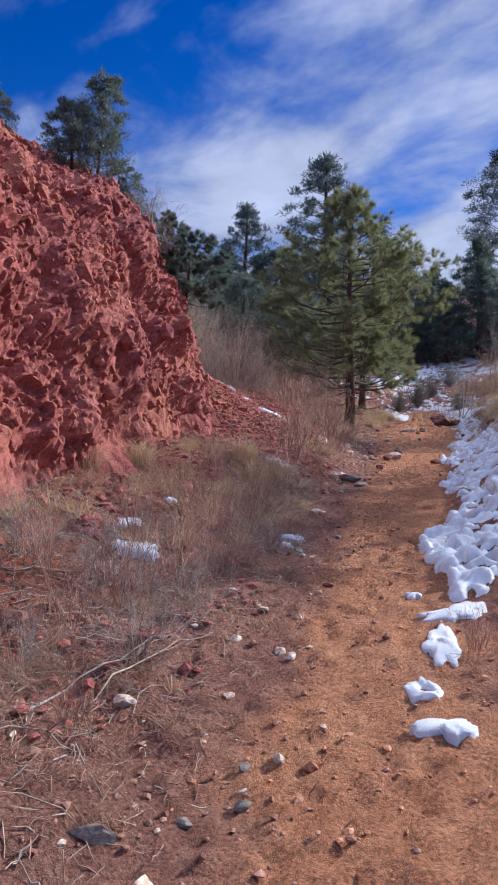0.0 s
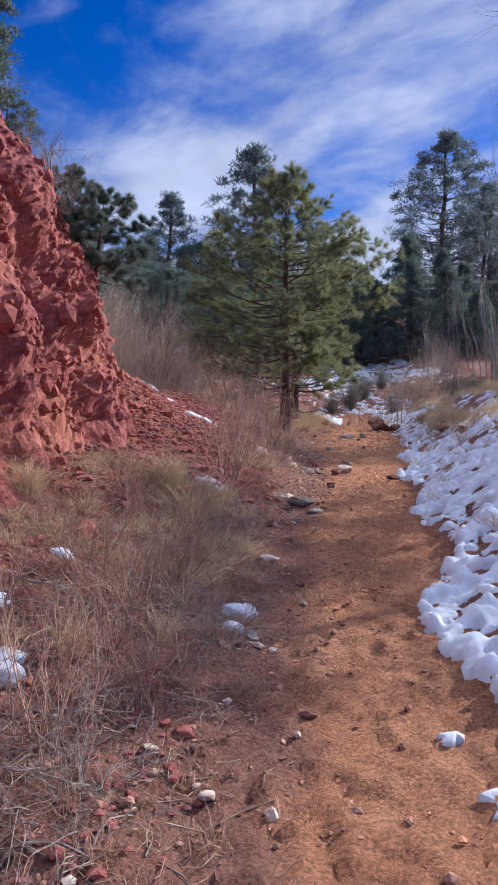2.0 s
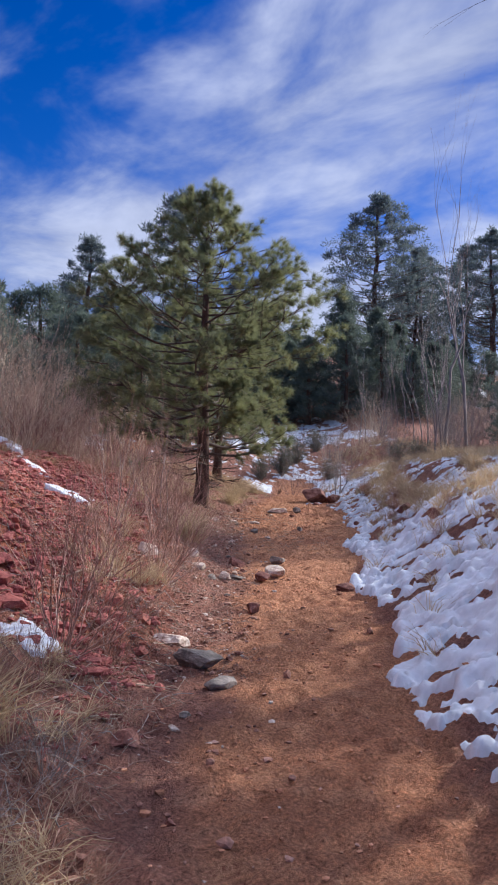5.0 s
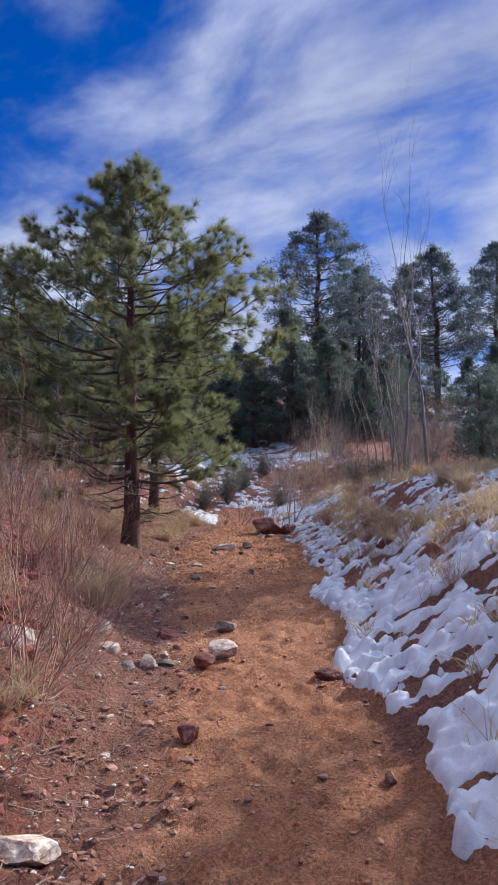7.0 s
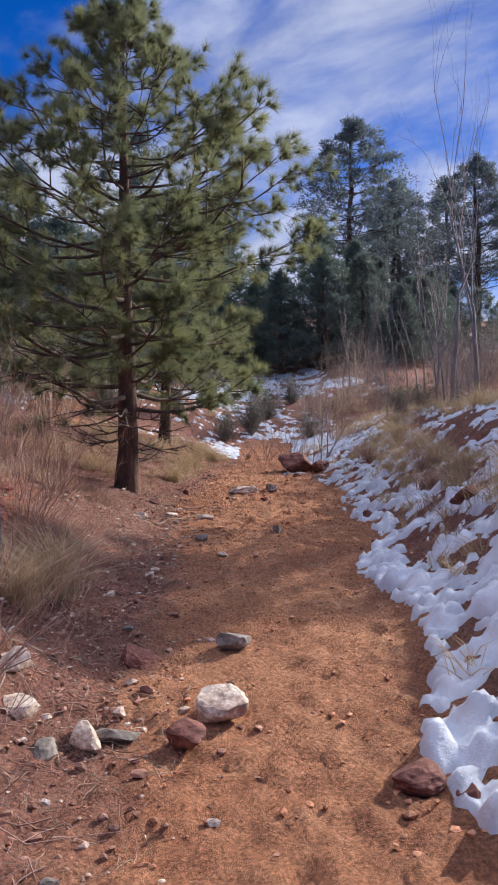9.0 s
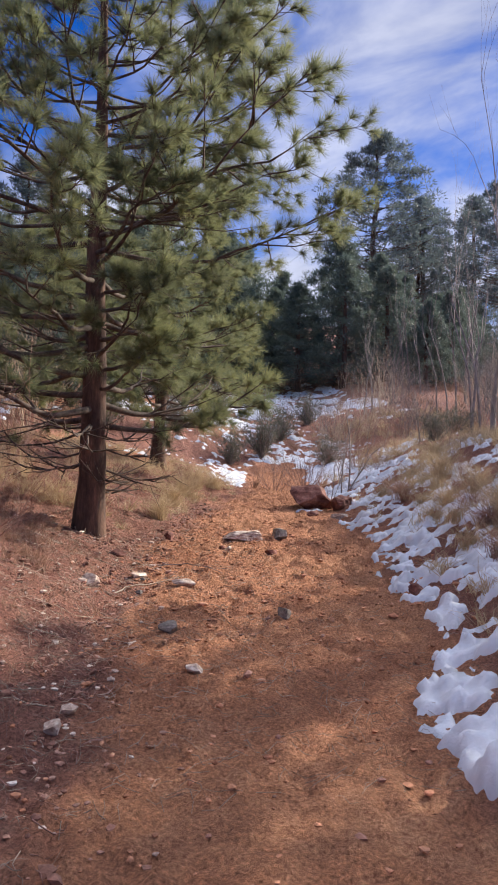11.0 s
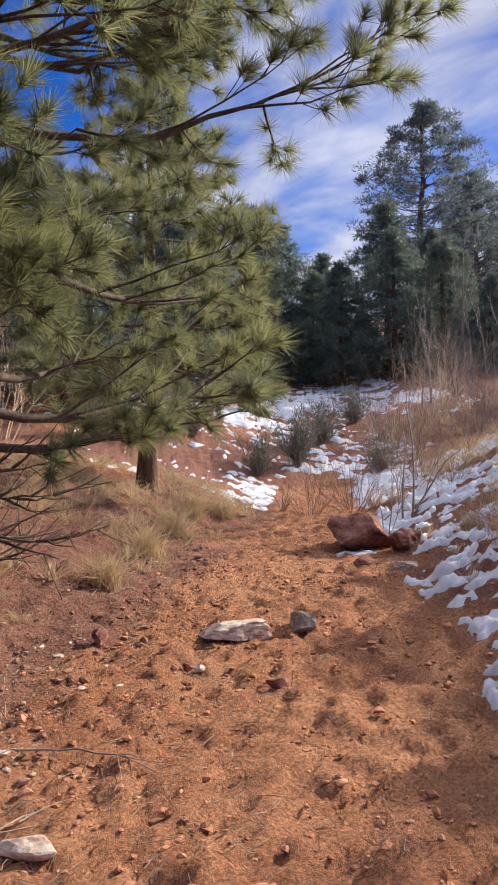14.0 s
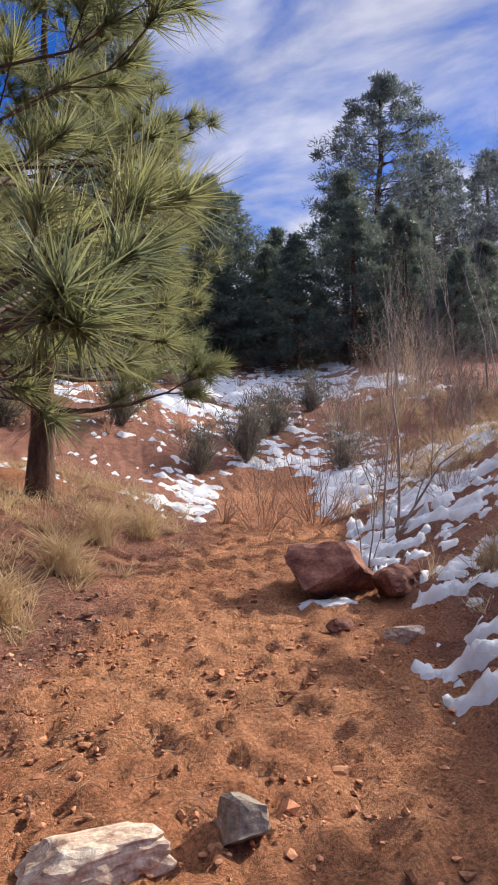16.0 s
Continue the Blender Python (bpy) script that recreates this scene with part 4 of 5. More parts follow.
again(rim_pine, -1.35, 11.5, 130, 0.6, z=ctop(-1.35, 11.5))
snag = shrub(3, 1.0, 0.016, 3, 62, DUSKWOOD, "dead grey leafless snag on the red cliff top", name="dead_snag", fan=0.7, kids=3, spread=0.6)
snag.matrix_basis = pose(-1.45, 10.2, ctop(-1.45, 10.2) - 0.1)
for x, y, s in [(-1.6, 10.0, 0.7), (-1.9, 9.7, 0.6), (-1.2, 10.5, 0.6), (-1.4, 10.7, 0.8)]:
    again(grey_b, x, y, s * 900, s, z=ctop(x, y), sink=0.1)

sage = new("sage_shrub")
srng = np.random.default_rng(71)
sh, sl = Heap(), Heap()
for i in range(60):
    a, t = srng.uniform(0, 6.283), abs(srng.normal(0, 0.7))
    d = unit(np.array([math.cos(a) * t, math.sin(a) * t, 1.0]))
    P = np.outer(np.linspace(0, srng.uniform(0.5, 0.95), 4), d) + srng.normal(0, 0.02, (4, 3))
    sh.tube(P, np.array([0.012, 0.009, 0.006, 0.003]), 3)
    o = P[srng.integers(1, 4, 26)] + srng.normal(0, 0.05, (26, 3))
    sl.blades(o, unit(srng.normal(size=(26, 3))) + d, 0.13, 0.014, srng)
tagged(sh.part("wood", GREYTWIG, sage), kind="stuff")
tagged(sl.part("foliage", SAGE, sage), kind="stuff")
tagged(sage, "grey-green sage bush standing in patchy snow", "shrub")
put(sage, 7.2, 31.2, 0, 1.25)
for x, y, s in [(6.2, 30.2, 0.9), (8.2, 33.0, 1.1), (5.0, 32.0, 1.2), (6.8, 35.5, 1.2), (9.6, 35.0, 1.1), (3.0, 31.0, 1.3), (4.2, 35.0, 1.3), (9.3, 25.6, 0.7), (10.8, 27.6, 0.8), (8.6, 30.0, 0.8)]:
    again(sage, x, y, s * 777, s)


# ---- grass, litter, gravel ----
def scatter(n, box, want, seed):
    rng = np.random.default_rng(seed)
    X, Y = rng.uniform(box[0], box[1], n), rng.uniform(box[2], box[3], n)
    ok = rng.uniform(0, 1, n) < want(X, Y)
    return X[ok], Y[ok], rng


def grass_stuff(n, box, want, seed, mat, blades, length, width, label, lean=0.6):
    X, Y, rng = scatter(n, box, want, seed)
    Z = gz(X, Y)
    m = len(X) * blades
    O = np.repeat(np.column_stack([X, Y, Z - 0.01]), blades, 0) + np.column_stack([rng.normal(0, 0.035, m), rng.normal(0, 0.035, m), np.zeros(m)])
    wind = np.repeat(rng.normal(0, 0.35, (len(X), 2)), blades, 0)
    D = np.column_stack([rng.normal(0, lean, m) + wind[:, 0], rng.normal(0, lean, m) + wind[:, 1], np.ones(m)])
    L = length * np.repeat(rng.uniform(0.5, 1.2, len(X)), blades) * rng.uniform(0.5, 1.1, m)
    D = unit(D)
    S = unit(np.cross(D, rng.normal(size=D.shape)))
    W = width * rng.uniform(0.7, 1.2, m)[:, None]
    mid = O + D * (L * 0.55)[:, None]
    D2 = unit(D + np.column_stack([rng.normal(0, 0.35, m), rng.normal(0, 0.35, m), np.full(m, -0.45)]))
    tip = mid + D2 * (L * 0.5)[:, None]
    V = np.stack([O - S * W, O + S * W, mid + S * W * 0.7, mid - S * W * 0.7, tip], 1).reshape(-1, 3)
    b = np.arange(m)[:, None] * 5
    F = np.concatenate([b + [0, 1, 2], b + [0, 2, 3], b + [3, 2, 4]])
    tagged(part("dry_grass", V, F, mat), label, "grass", kind="stuff")


def left_want(X, Y):
    d = trail_left(Y) - X
    return step(0.15, 0.8, d + (fbm(X * 1.5, Y * 1.5, 20, 2) - 0.5)) * step(0.38, 0.62, fbm(X * 0.9, Y * 0.9, 21, 3)) * (Y < 26) * (1 - step(9.2, 10.0, Y) * step(16, 14.5, Y) * step(0.9, 0.4, X))


def bank_want(X, Y):
    d = X - trail_right(Y)
    return step(0.1, 0.6, d) * step(7, 12, Y) * (0.25 + 0.75 * step(0.8, 1.6, d)) * step(0.40, 0.60, fbm(X * 0.8, Y * 0.8, 22, 3))


grass_stuff(3600, (-3.2, 3.6, 2.2, 26), left_want, 81, BROWNGRASS, 30, 0.26, 0.0018, "brown dead weeds on the red soil slope")
grass_stuff(1500, (-3.0, 3.0, 5.0, 26), lambda X, Y: left_want(X, Y) * step(0.45, 0.6, fbm(X * 1.3, Y * 1.3, 27, 2)), 82, GRASS, 46, 0.42, 0.0024, "pale straw-coloured dry grass clumps")
grass_stuff(11000, (2.5, 14, 8, 34), bank_want, 83, GRASS, 24, 0.30, 0.0034, "dry tan grass poking through the snowy bank")
grass_stuff(650, (1.5, 5.6, 20.6, 27.5), lambda X, Y: step(0.05, 0.35, trail_left(Y) - X + 0.3 * (fbm(X * 2, Y * 2, 44, 2) - 0.5)) * step(0.36, 0.55, fbm(X * 1.1, Y * 1.1, 45, 2)) * step(0.5, 0.9, np.hypot(X - 2.75, Y - 20)), 87, GRASS, 28, 0.30, 0.0030, "yellowed dry grass on the hummock by the pine", 0.75)
grass_stuff(2200, (-9, 30, 26, 60), lambda X, Y: step(0.40, 0.6, fbm(X * 0.5, Y * 0.5, 25, 3)), 84, BROWNGRASS, 26, 0.55, 0.007, "far brown dead grass and brush")


def clump(x, y, n, length, seed, mat, label):
    rng = np.random.default_rng(seed)
    h = Heap()
    a = rng.uniform(0, 6.283, n)
    t = np.abs(rng.normal(0, 0.55, n))
    D = unit(np.column_stack([np.cos(a) * t, np.sin(a) * t, np.ones(n)]))
    O = np.column_stack([rng.normal(0, 0.06, n), rng.normal(0, 0.06, n), np.zeros(n)])
    L = length * rng.uniform(0.5, 1.1, n)[:, None]
    for k in range(2):
        D2 = unit(D + np.column_stack([np.cos(a), np.sin(a), np.full(n, -0.7)]) * 0.55 * k)
        S = unit(np.cross(D2, rng.normal(size=D2.shape))) * 0.0026
        E = O + D2 * L * 0.5
        h.add(np.stack([O - S, O + S, E + S * (0.7 - 0.6 * k), E - S * (0.7 - 0.6 * k)], 1), np.arange(n * 4).reshape(-1, 4))
        O, D = E, D2
    ob = h.part("grass_clump", mat)
    ob.matrix_basis = pose(x, y, float(gz(x, y)) - 0.02, 0, 0, seed * 40)
    tagged(ob, label, "grass", group="dry grass clumps")


for i, (x, y, s) in enumerate([(1.95, 14.7, 0.62), (1.75, 14.3, 0.5), (0.30, 8.7, 0.45), (-0.05, 9.3, 0.5), (0.05, 8.3, 0.4), (-1.2, 8.2, 0.45), (-1.7, 7.6, 0.5), (4.5, 24.6, 0.5), (4.2, 23.7, 0.5), (4.9, 25.3, 0.45), (3.9, 22.7, 0.45),
                                (3.6, 21.6, 0.4), (6.4, 18.4, 0.5), (6.9, 19.8, 0.5), (7.3, 21.4, 0.55), (6.0, 17.2, 0.45), (7.9, 22.8, 0.6), (5.6, 15.6, 0.45), (8.3, 20.6, 0.6), (7.7, 18.6, 0.55), (6.7, 16.4, 0.5)]):
    clump(x, y, 260, s, i + 1, GRASS, "clump of long pale dry grass drooping over")


def litter(n, box, want, seed, mat, length, rad, label, name):
    X, Y, rng = scatter(n, box, want, seed)
    n = len(X)
    a, L = rng.uniform(0, 6.283, n)[:, None], (length * rng.uniform(0.35, 1.3, n))[:, None]
    s = np.linspace(-0.5, 0.5, 4)[None]
    bow = rng.normal(0, 0.12, n)[:, None] * L * (s * 4) ** 2 / 4
    px = X[:, None] + s * L * np.cos(a) - bow * np.sin(a) + rng.normal(0, 0.02, (n, 4)) * L
    py = Y[:, None] + s * L * np.sin(a) + bow * np.cos(a) + rng.normal(0, 0.02, (n, 4)) * L
    pz = gz(px, py) + rad + rng.uniform(0, 0.025, (n, 1)) * np.abs(rng.normal(0, 1, (n, 4)))
    R = rad * rng.uniform(0.5, 1.2, (n, 1)) * np.array([[1, 0.9, 0.8, 0.5]])
    P = np.stack([px, py, pz], -1)
    S = np.stack([-np.sin(a), np.cos(a), np.zeros_like(a)], -1)
    U = np.array([0, 0, 1.0])
    ring = [P + R[..., None] * (math.cos(t) * S + math.sin(t) * U) for t in (1.57, 3.67, 5.76)]
    V = np.stack(ring, 2).reshape(-1, 3)
    one = np.array([[i * 3 + j, i * 3 + (j + 1) % 3, i * 3 + 3 + (j + 1) % 3, i * 3 + 3 + j] for i in range(3) for j in range(3)])
    F = (np.arange(n)[:, None, None] * 12 + one[None]).reshape(-1, 4)
    tagged(part(name, V, F, mat), label, "litter", kind="stuff")


litter(4200, (-2.4, 2.6, 2.0, 14), lambda X, Y: step(0.05, 0.7, trail_left(Y) - X + 0.3 * (fbm(X * 2, Y * 2, 30, 2) - 0.5)), 91, GREYTWIG, 0.22, 0.0036, "grey broken twigs littering the trail edge", "twig_litter")
litter(900, (-2.4, 4, 2.0, 24), lambda X, Y: step(0.0, 0.7, trail_left(Y) - X), 92, STRAW, 0.42, 0.0036, "pale dead stems lying on the soil", "fallen_stems")
def near_want(X, Y):
    return step(-0.1, 0.35, trail_left(Y) - X + 0.4 * (fbm(X * 2, Y * 2, 30, 2) - 0.5))


litter(3800, (-2.3, 1.3, 1.5, 10), near_want, 94, STRAW, 0.12, 0.0021, "fine straw and dead stalk litter on the soil", "straw_litter")
litter(5000, (-2.3, 1.3, 1.5, 10), near_want, 95, TWIG, 0.13, 0.0026, "brown broken stalks littering the soil", "stalk_litter")
grass_stuff(1500, (-2.2, 1.0, 1.6, 10), lambda X, Y: near_want(X, Y) * step(0.35, 0.6, fbm(X * 1.6, Y * 1.6, 35, 2)), 86, BROWNGRASS, 22, 0.16, 0.0022, "short matted brown weeds at the trail edge", 0.9)
grass_stuff(240, (-0.9, 0.75, 7.0, 9.7), lambda X, Y: step(0.1, 0.4, trail_left(Y) - X) * step(0.35, 0.6, fbm(X * 1.4, Y * 1.4, 48, 2)), 98, GRASS, 30, 0.25, 0.0022, "long matted straw grass lying on the slope", 1.1)
grass_stuff(130, (-2.4, -0.7, 6.8, 9.0), lambda X, Y: step(0.1, 0.5, X - np.interp(Y, C_Y, C_X)) * step(0.3, 0.5, fbm(X * 1.2, Y * 1.2, 49, 2)), 99, GRASS, 36, 0.30, 0.0024, "yellow dry grass along the cliff foot", 0.9)
litter(4200, (1.5, 6.0, 15.0, 24), lambda X, Y: step(1.9, 0.4, np.abs(X - 3.4)) * 0.9, 93, STRAW, 0.13, 0.0017, "dry pine needles fallen beneath the pine", "needle_litter")


def gravel(n, box, want, seed, size, mat, label):
    X, Y, rng = scatter(n, box, want, seed)
    n = len(X)
    S = size * np.minimum(rng.lognormal(0, 0.5, n), 4)
    v = ICO_V[None] * rng.uniform(0.6, 1.15, (n, len(ICO_V), 1)) * (S[:, None] * np.column_stack([rng.uniform(0.8, 1.4, n), rng.uniform(0.7, 1.2, n), rng.uniform(0.4, 0.8, n)]))[:, None]
    a = rng.uniform(0, 6.283, (n, 1))
    V = np.stack([v[..., 0] * np.cos(a) - v[..., 1] * np.sin(a), v[..., 0] * np.sin(a) + v[..., 1] * np.cos(a), v[..., 2]], -1)
    V += np.column_stack([X, Y, gz(X, Y) + S * 0.2])[:, None]
    F = (np.arange(n)[:, None, None] * len(ICO_V) + ICO_F[None]).reshape(-1, 3)
    tagged(part("gravel", V.reshape(-1, 3), F, mat, smooth=False), label, "gravel", kind="stuff")


def edge_want(X, Y):
    d = trail_left(Y) - X
    return np.clip(np.exp(-((d - 0.25) / 0.65) ** 2) * (0.3 + 0.9 * step(0.4, 0.65, fbm(X * 2, Y * 2, 33, 2))) + 0.04, 0, 1)


gravel(20000, (-2.0, 4.6, 1.5, 25), edge_want, 101, 0.0105, PEBBLE, "loose reddish gravel along the trail edge")
gravel(1500, (-1.6, 4.6, 1.6, 25), edge_want, 103, 0.013, ROCKPALE, "scattered pale pebbles along the trail edge")
gravel(15000, (-2.2, 1.6, 9.7, 17.0), lambda X, Y: step(0.35, -0.3, X - 1.1 - 0.08 * (Y - 12)) * step(-2.2, -1.2, X), 102, 0.023, CLIFF, "red rock chips spilled below the cliff as scree")
gravel(9000, (-2.6, 1.2, 2.0, 11), lambda X, Y: step(0.1, 0.6, trail_left(Y) - X) * step(0.42, 0.6, fbm(X * 1.1, Y * 1.1, 37, 3)), 109, 0.013, CLIFF, "red stone chips strewn over the soil slope")
gravel(2200, (-4.0, 0.4, 3.0, 11), lambda X, Y: step(0.9, 0.1, np.abs(np.interp(Y, C_Y, C_X) + 0.35 - X)), 104, 0.035, CLIFF, "red rubble crumbled along the cliff foot")


def verge_want(X, Y):
    return step(-0.45, 0.1, trail_left(Y) - X) * step(1.9, 0.9, trail_left(Y) - X)


litter(4500, (0.3, 3.6, 10, 20), verge_want, 96, STRAW, 0.11, 0.0020, "fine straw litter along the stony trail edge", "straw_litter")
litter(3000, (0.3, 3.6, 10, 20), verge_want, 97, TWIG, 0.13, 0.0026, "brown stalk litter along the stony trail edge", "stalk_litter")
gravel(9000, (0.4, 3.8, 10, 20.5), verge_want, 106, 0.0085, PEBBLE, "red stone chips along the trail edge")
gravel(2600, (0.4, 3.8, 10, 20.5), verge_want, 107, 0.0085, ROCKPALE, "pale stone chips along the trail edge")
grass_stuff(900, (0.2, 3.4, 10, 19), lambda X, Y: verge_want(X, Y) * step(0.2, 0.6, trail_left(Y) - X), 88, BROWNGRASS, 20, 0.17, 0.0022, "short brown weeds along the trail edge", 0.9)
grass_stuff(2600, (2, 18, -4, 14), lambda X, Y: step(1.2, 2.6, X - trail_right(Y)) * step(0.38, 0.6, fbm(X * 0.7, Y * 0.7, 46, 3)), 89, BROWNGRASS, 16, 0.28, 0.0045, "brown dry grass on the open slope", 0.7)
for i in range(22):
    y = 16.6 + i * 0.31
    x = float(trail_right(y)) + 0.75 + 0.5 * ((i * 7) % 5) / 4
    clump(x, y, 200, 0.24 + 0.04 * (i % 4), 60 + i, (GRASS, BROWNGRASS)[i % 3 == 0], "bushy dry grass tuft on the snowy bank")


def crumb_want(X, Y):
    return ((X > trail_left(Y) - 0.2) & (X < trail_right(Y) + 0.5)) * (0.25 + 0.75 * step(0.42, 0.6, fbm(X * 1.7, Y * 1.7, 41, 2))) * (0.55 + 0.45 * step(14, 19, Y))


gravel(36000, (-1.0, 7.5, 1.5, 25), crumb_want, 105, 0.0080, CRUMB, "crumbs of orange earth strewn over the trail")


gravel(2600, (2.6, 6.2, 17.3, 22.5), crumb_want, 108, 0.0105, CRUMB, "dry earth clods churned up on the trail")


def rock(x, y, sx, sy, sz, turn, seed, mat, label, name="rock", sink=0.25, sharp=1.0):
    bm = bmesh.new()
    bmesh.ops.create_icosphere(bm, subdivisions=4 if sx > 0.13 else 3, radius=1)
    r = random.Random(seed)
    cuts = [(Vector((r.gauss(0, 1), r.gauss(0, 1), r.gauss(0, 0.8))).normalized(), r.uniform(0.42, 0.80)) for i in range(12)]
    for v in bm.verts:
        p = v.co.copy()
        for nrm, d in cuts:
            over = p.dot(nrm) - d
            if over > 0:
                p -= nrm * over * 0.92 * sharp
        p *= 1 + 0.10 * (noise.noise(p * 2.3 + Vector((seed, 0, 0)))) + 0.07 * noise.noise(p * 5 + Vector((0, seed, 0))) + 0.035 * noise.noise(p * 13 + Vector((0, 0, seed)))
        v.co = Vector((p.x * sx, p.y * sy, p.z * sz))
    me = bpy.data.meshes.new(name)
    bm.to_mesh(me)
    bm.free()
    me.materials.append(mat)
    ob = new(name, me)
    ob.matrix_basis = pose(x, y, float(gz(x, y)) + sz * (0.75 - sink - 0.25), 0, 0, turn)
    return tagged(ob, label, "rock")


ROCKS = [(2.62, 13.24, 0.14, 0.12, 0.09, 70, 61, ROCKPALE, "pale angular granite rock standing on the trail"), (2.47, 13.05, 0.09, 0.08, 0.06, 20, 2, ROCKRED, "pink sandstone block leaning by the pale rock"),
         (2.08, 13.13, 0.10, 0.06, 0.07, 120, 3, ROCKPALE, "pale sharp-edged stone at the trail edge"), (2.22, 13.14, 0.10, 0.05, 0.045, 170, 4, ROCKGREY, "flat grey-green stone at the trail edge"),
         (1.84, 13.28, 0.10, 0.08, 0.07, 10, 5, ROCKPALE, "pale blocky stone beside the trail"), (1.80, 13.55, 0.10, 0.08, 0.07, 40, 6, ROCKPALE, "pale rounded stone beside the trail"),
         (1.93, 13.05, 0.09, 0.06, 0.04, 70, 7, ROCKGREY, "low grey stone beside the trail"), (2.88, 14.05, 0.10, 0.07, 0.07, 15, 8, ROCKGREY, "dark jagged stone in the trail"),
         (2.36, 13.95, 0.12, 0.09, 0.08, 160, 9, ROCKRED, "dark red rock half sunk in gravel"), (3.22, 12.6, 0.12, 0.09, 0.06, 30, 10, ROCKRED, "pinkish rock in the trail by the snow"),
         (3.34, 12.42, 0.07, 0.06, 0.05, 80, 11, ROCKRED, "small pinkish stone by the snow"), (4.40, 20.44, 0.27, 0.16, 0.085, 175, 53, ROCKPALE, "white speckled rock set in the trail"),
         (4.86, 20.5, 0.11, 0.09, 0.085, 20, 13, ROCKGREY, "grey-green rounded stone in the trail"), (6.15, 23.35, 0.50, 0.36, 0.30, 60, 14, ROCKRED, "large dark red boulder at the trail bend"),
         (6.5, 23.05, 0.24, 0.18, 0.14, 80, 15, ROCKRED, "red rock leaning on the boulder"), (6.18, 22.2, 0.12, 0.08, 0.07, 0, 16, ROCKPALE, "pale stone by the snowy bank"),
         (5.85, 22.4, 0.09, 0.07, 0.05, 55, 17, ROCKRED, "brown stone on the trail"), (4.52, 19.55, 0.07, 0.05, 0.04, 30, 18, ROCKRED, "small red stone on the trail"),
         (3.6, 20.4, 0.10, 0.07, 0.06, 100, 19, ROCKRED, "red stone beneath the pine"), (1.32, 10.7, 0.14, 0.10, 0.08, 10, 20, ROCKPALE, "pinkish rock at the trail edge"),
         (1.43, 10.2, 0.16, 0.11, 0.08, 150, 21, ROCKGREY, "long grey rock along the trail edge"), (1.52, 9.88, 0.11, 0.08, 0.06, 30, 22, ROCKGREY, "dark wet-looking rock at the trail edge"),
         (0.93, 9.05, 0.12, 0.09, 0.06, 60, 23, ROCKRED, "pink rounded rock in brush"), (2.09, 11.7, 0.07, 0.06, 0.05, 0, 24, ROCKRED, "small red stone on the trail"),
         (-0.08, 4.05, 0.045, 0.04, 0.03, 40, 25, ROCKPALE, "pale stone lying in gravel"), (0.18, 4.0, 0.05, 0.035, 0.03, 80, 26, ROCKPALE, "small pale stone in gravel"), (0.22, 3.85, 0.035, 0.03, 0.025, 0, 27, ROCKPALE, "small pale stone in gravel"),
         (-0.50, 2.25, 0.085, 0.045, 0.04, 165, 28, ROCKGREY, "grey-green flat stone in litter"), (-0.32, 2.05, 0.05, 0.045, 0.05, 20, 29, ROCKPALE, "pale pinkish stone in litter"), (-1.25, 3.75, 0.10, 0.09, 0.09, 60, 30, ROCKRED, "red rock below the cliff rubble"),
         (-0.55, 3.2, 0.05, 0.04, 0.04, 0, 31, ROCKPALE, "small pale stone in litter"), (0.42, 6.1, 0.06, 0.05, 0.04, 0, 32, ROCKGREY, "small grey stone lying in the litter"), (0.1, 7.2, 0.07, 0.05, 0.04, 50, 33, ROCKGREY, "small grey stone lying in the litter"),
         (0.75, 7.75, 0.10, 0.06, 0.04, 160, 34, ROCKPALE, "flat pale stone in the litter"), (5.2, 17.7, 0.08, 0.07, 0.06, 0, 35, ROCKRED, "dark red stone in shade"), (4.05, 17.35, 0.07, 0.06, 0.05, 70, 36, ROCKGREY, "dark grey stone on the trail"),
         (3.25, 17.1, 0.08, 0.06, 0.05, 20, 37, ROCKGREY, "dark grey stone by the trail"), (3.3, 16.4, 0.08, 0.06, 0.05, 120, 38, ROCKPALE, "pinkish stone by the trail"), (2.75, 18.2, 0.10, 0.08, 0.06, 120, 39, ROCKPALE, "pale stone near the pine"),
         (3.15, 18.6, 0.08, 0.06, 0.035, 10, 40, ROCKPALE, "flat pale stone near the pine"), (3.5, 18.3, 0.10, 0.05, 0.035, 170, 41, ROCKPALE, "flat pale stone on the trail"), (3.0, 19.2, 0.10, 0.06, 0.04, 150, 42, ROCKRED, "red slab near the pine"),
         (4.1, 19.9, 0.05, 0.04, 0.03, 10, 43, ROCKRED, "small red stone on the trail"), (1.2, 12.4, 0.12, 0.09, 0.10, 30, 44, ROCKPALE, "pale stone among bare stems"), (5.3, 15.8, 0.18, 0.13, 0.11, 30, 45, ROCKRED, "dark rock showing through the snow"),
         (4.85, 14.0, 0.16, 0.12, 0.10, 70, 46, ROCKRED, "dark red rock showing through the snow"), (2.3, 15.2, 0.07, 0.05, 0.04, 0, 47, ROCKRED, "small red stone by the trail"), (2.6, 15.7, 0.06, 0.05, 0.04, 60, 48, ROCKPALE, "small pale stone by the trail")]
for a in ROCKS:
    rock(a[0], a[1], a[2] * 1.15, a[3] * 1.15, a[4] * 1.0, *a[5:8], a[8], sink=0.1)
rk = random.Random(9)
for i in range(70):
    y = rk.uniform(2.2, 24)
    x = float(trail_left(y)) - abs(rk.gauss(0, 0.4)) + 0.15
    s = rk.uniform(0.016, 0.036)
    rock(x, y, s * 1.3, s, s * 0.75, rk.uniform(0, 360), 200 + i, rk.choice([ROCKRED, ROCKPALE, ROCKRED, ROCKGREY]), "small stone lying along the trail edge", name="stone", sink=0.1)


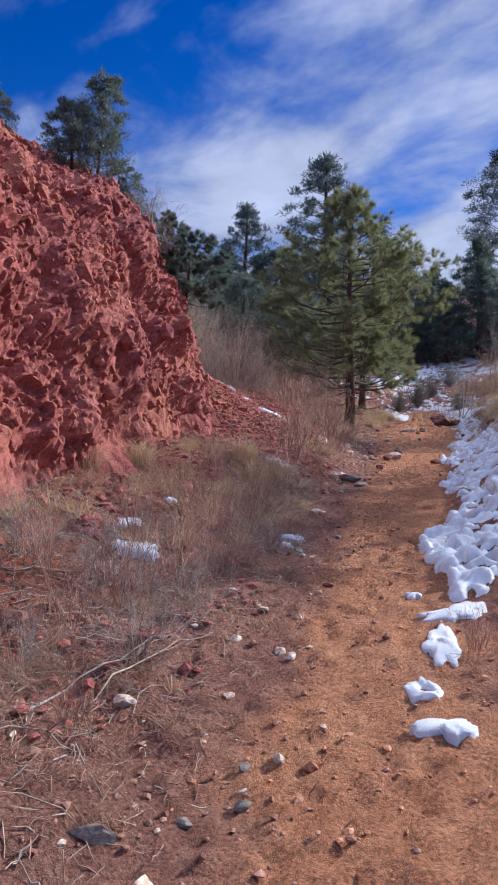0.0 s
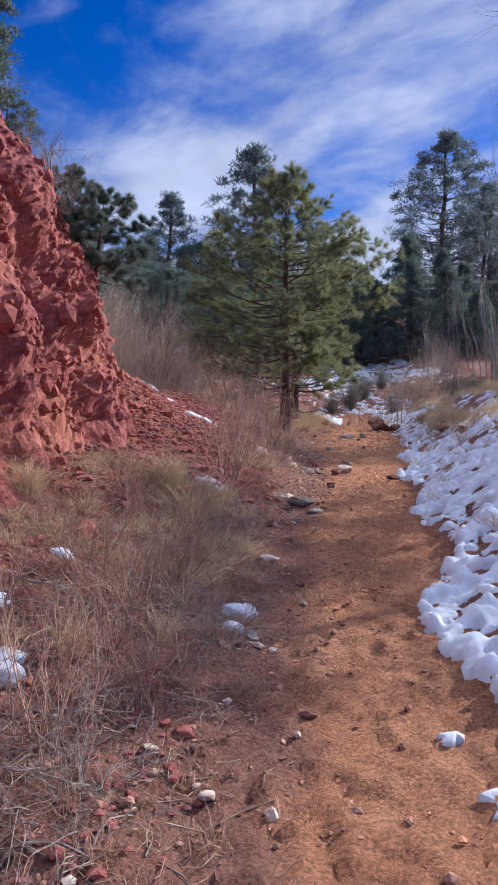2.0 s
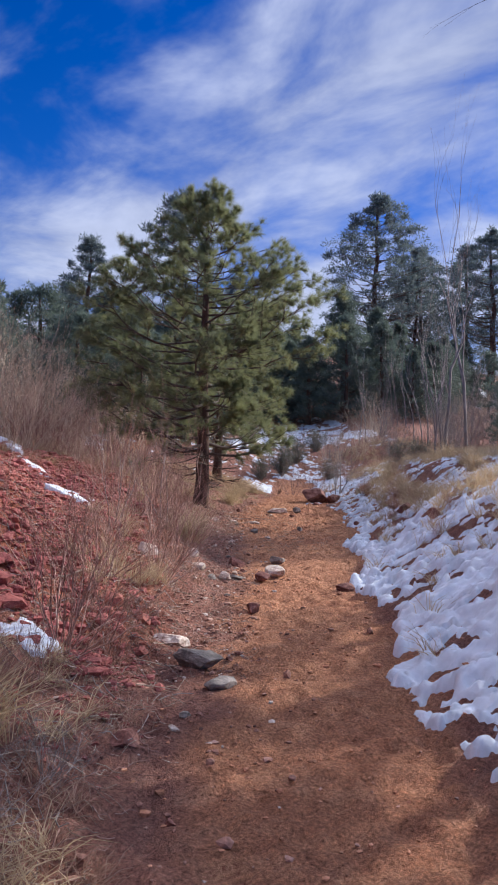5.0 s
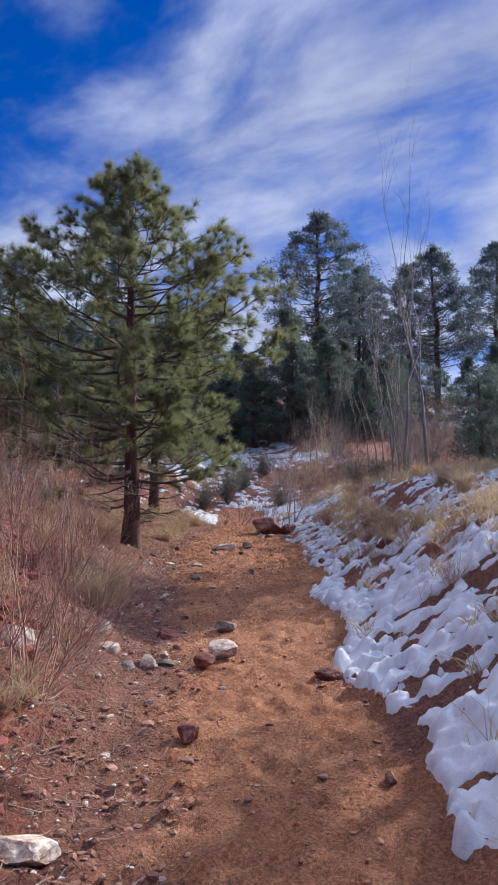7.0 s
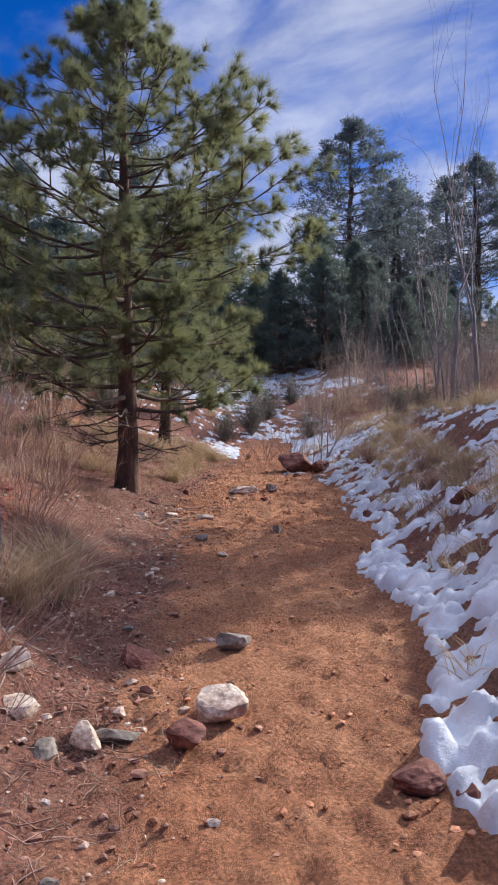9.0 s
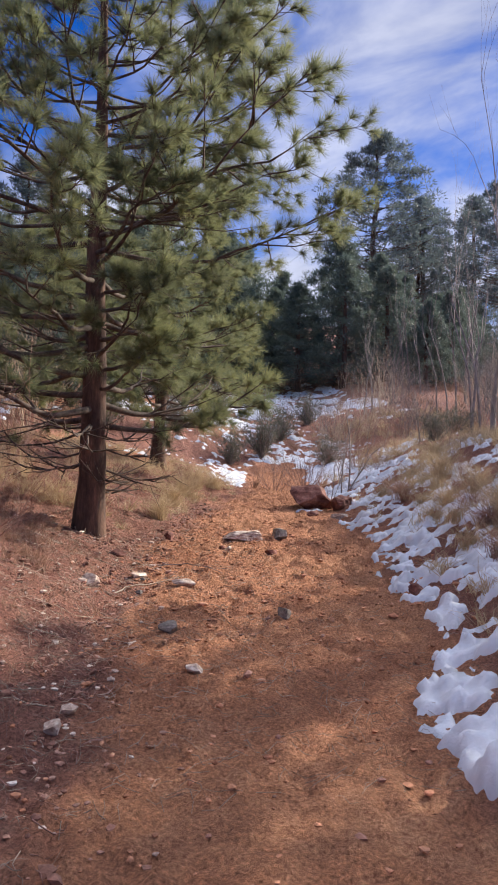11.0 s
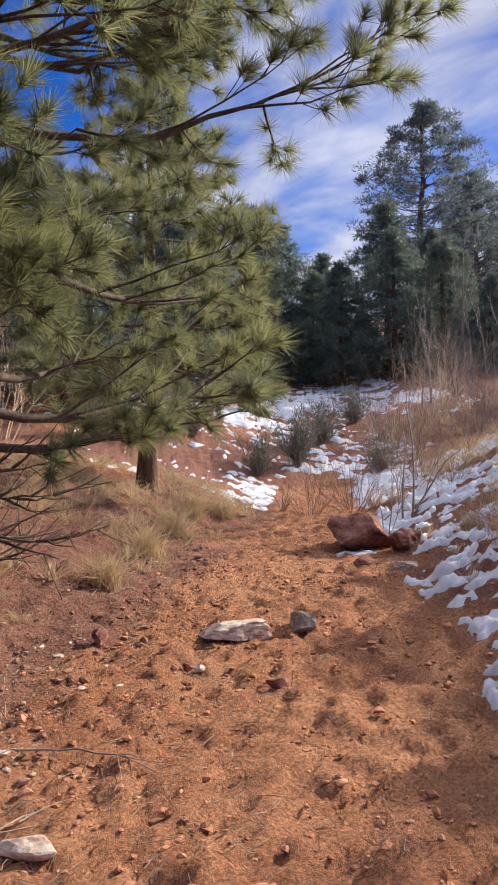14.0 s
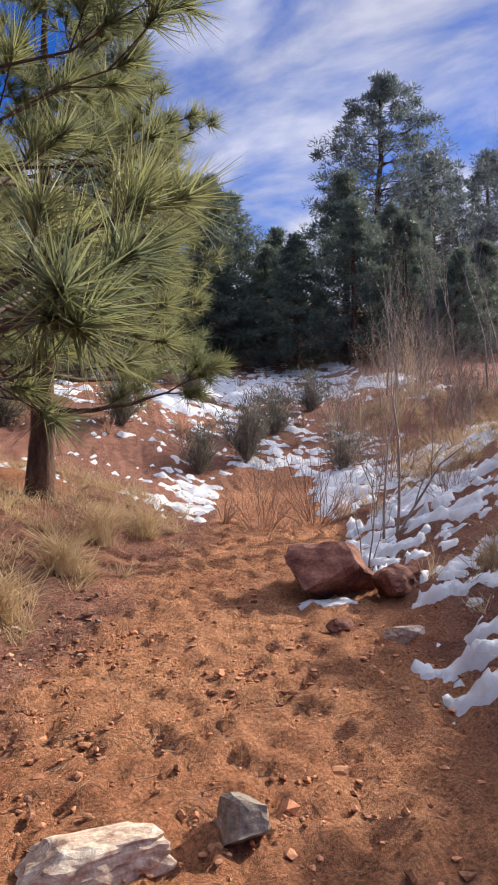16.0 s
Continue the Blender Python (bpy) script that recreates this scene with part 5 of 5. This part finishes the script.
def stick(x1, y1, x2, y2, r, lift, mat, label, seed):
    rng = np.random.default_rng(seed)
    s = np.linspace(0, 1, 9)
    X, Y = x1 + (x2 - x1) * s + rng.normal(0, 0.012, 9), y1 + (y2 - y1) * s + rng.normal(0, 0.012, 9)
    h = Heap()
    P = np.column_stack([X, Y, gz(X, Y) + r + lift * np.sin(s * 3.1)])
    h.tube(P, r * (1.1 - 0.7 * s), 6)
    for i in range(3):
        p = P[rng.integers(3, 8)]
        d = unit(np.array([x2 - x1, y2 - y1, 0.0]) + rng.normal(0, 0.4, 3))
        h.tube(p + np.outer(np.linspace(0, 0.22, 4), d) + rng.normal(0, 0.006, (4, 3)), r * np.array([0.5, 0.4, 0.3, 0.15]), 4)
    tagged(h.part("fallen_stick", mat), label, "stick")


for i, a in enumerate([(-1.75, 4.35, -0.95, 4.75, 0.007), (-0.95, 3.0, -0.45, 3.9, 0.006), (-0.7, 3.3, -0.2, 4.1, 0.005), (-1.2, 2.6, -0.75, 2.9, 0.006), (-0.3, 5.2, 0.25, 5.5, 0.005), (0.0, 6.0, 0.35, 6.7, 0.004), (2.9, 18.0, 3.5, 18.5, 0.006), (3.3, 19.0, 3.9, 18.8, 0.005), (0.5, 10.9, 1.0, 11.4, 0.008)]):
    stick(*a, 0.03, (STRAW, GREYTWIG)[i % 2], "bleached dead stick lying on the red soil", i)
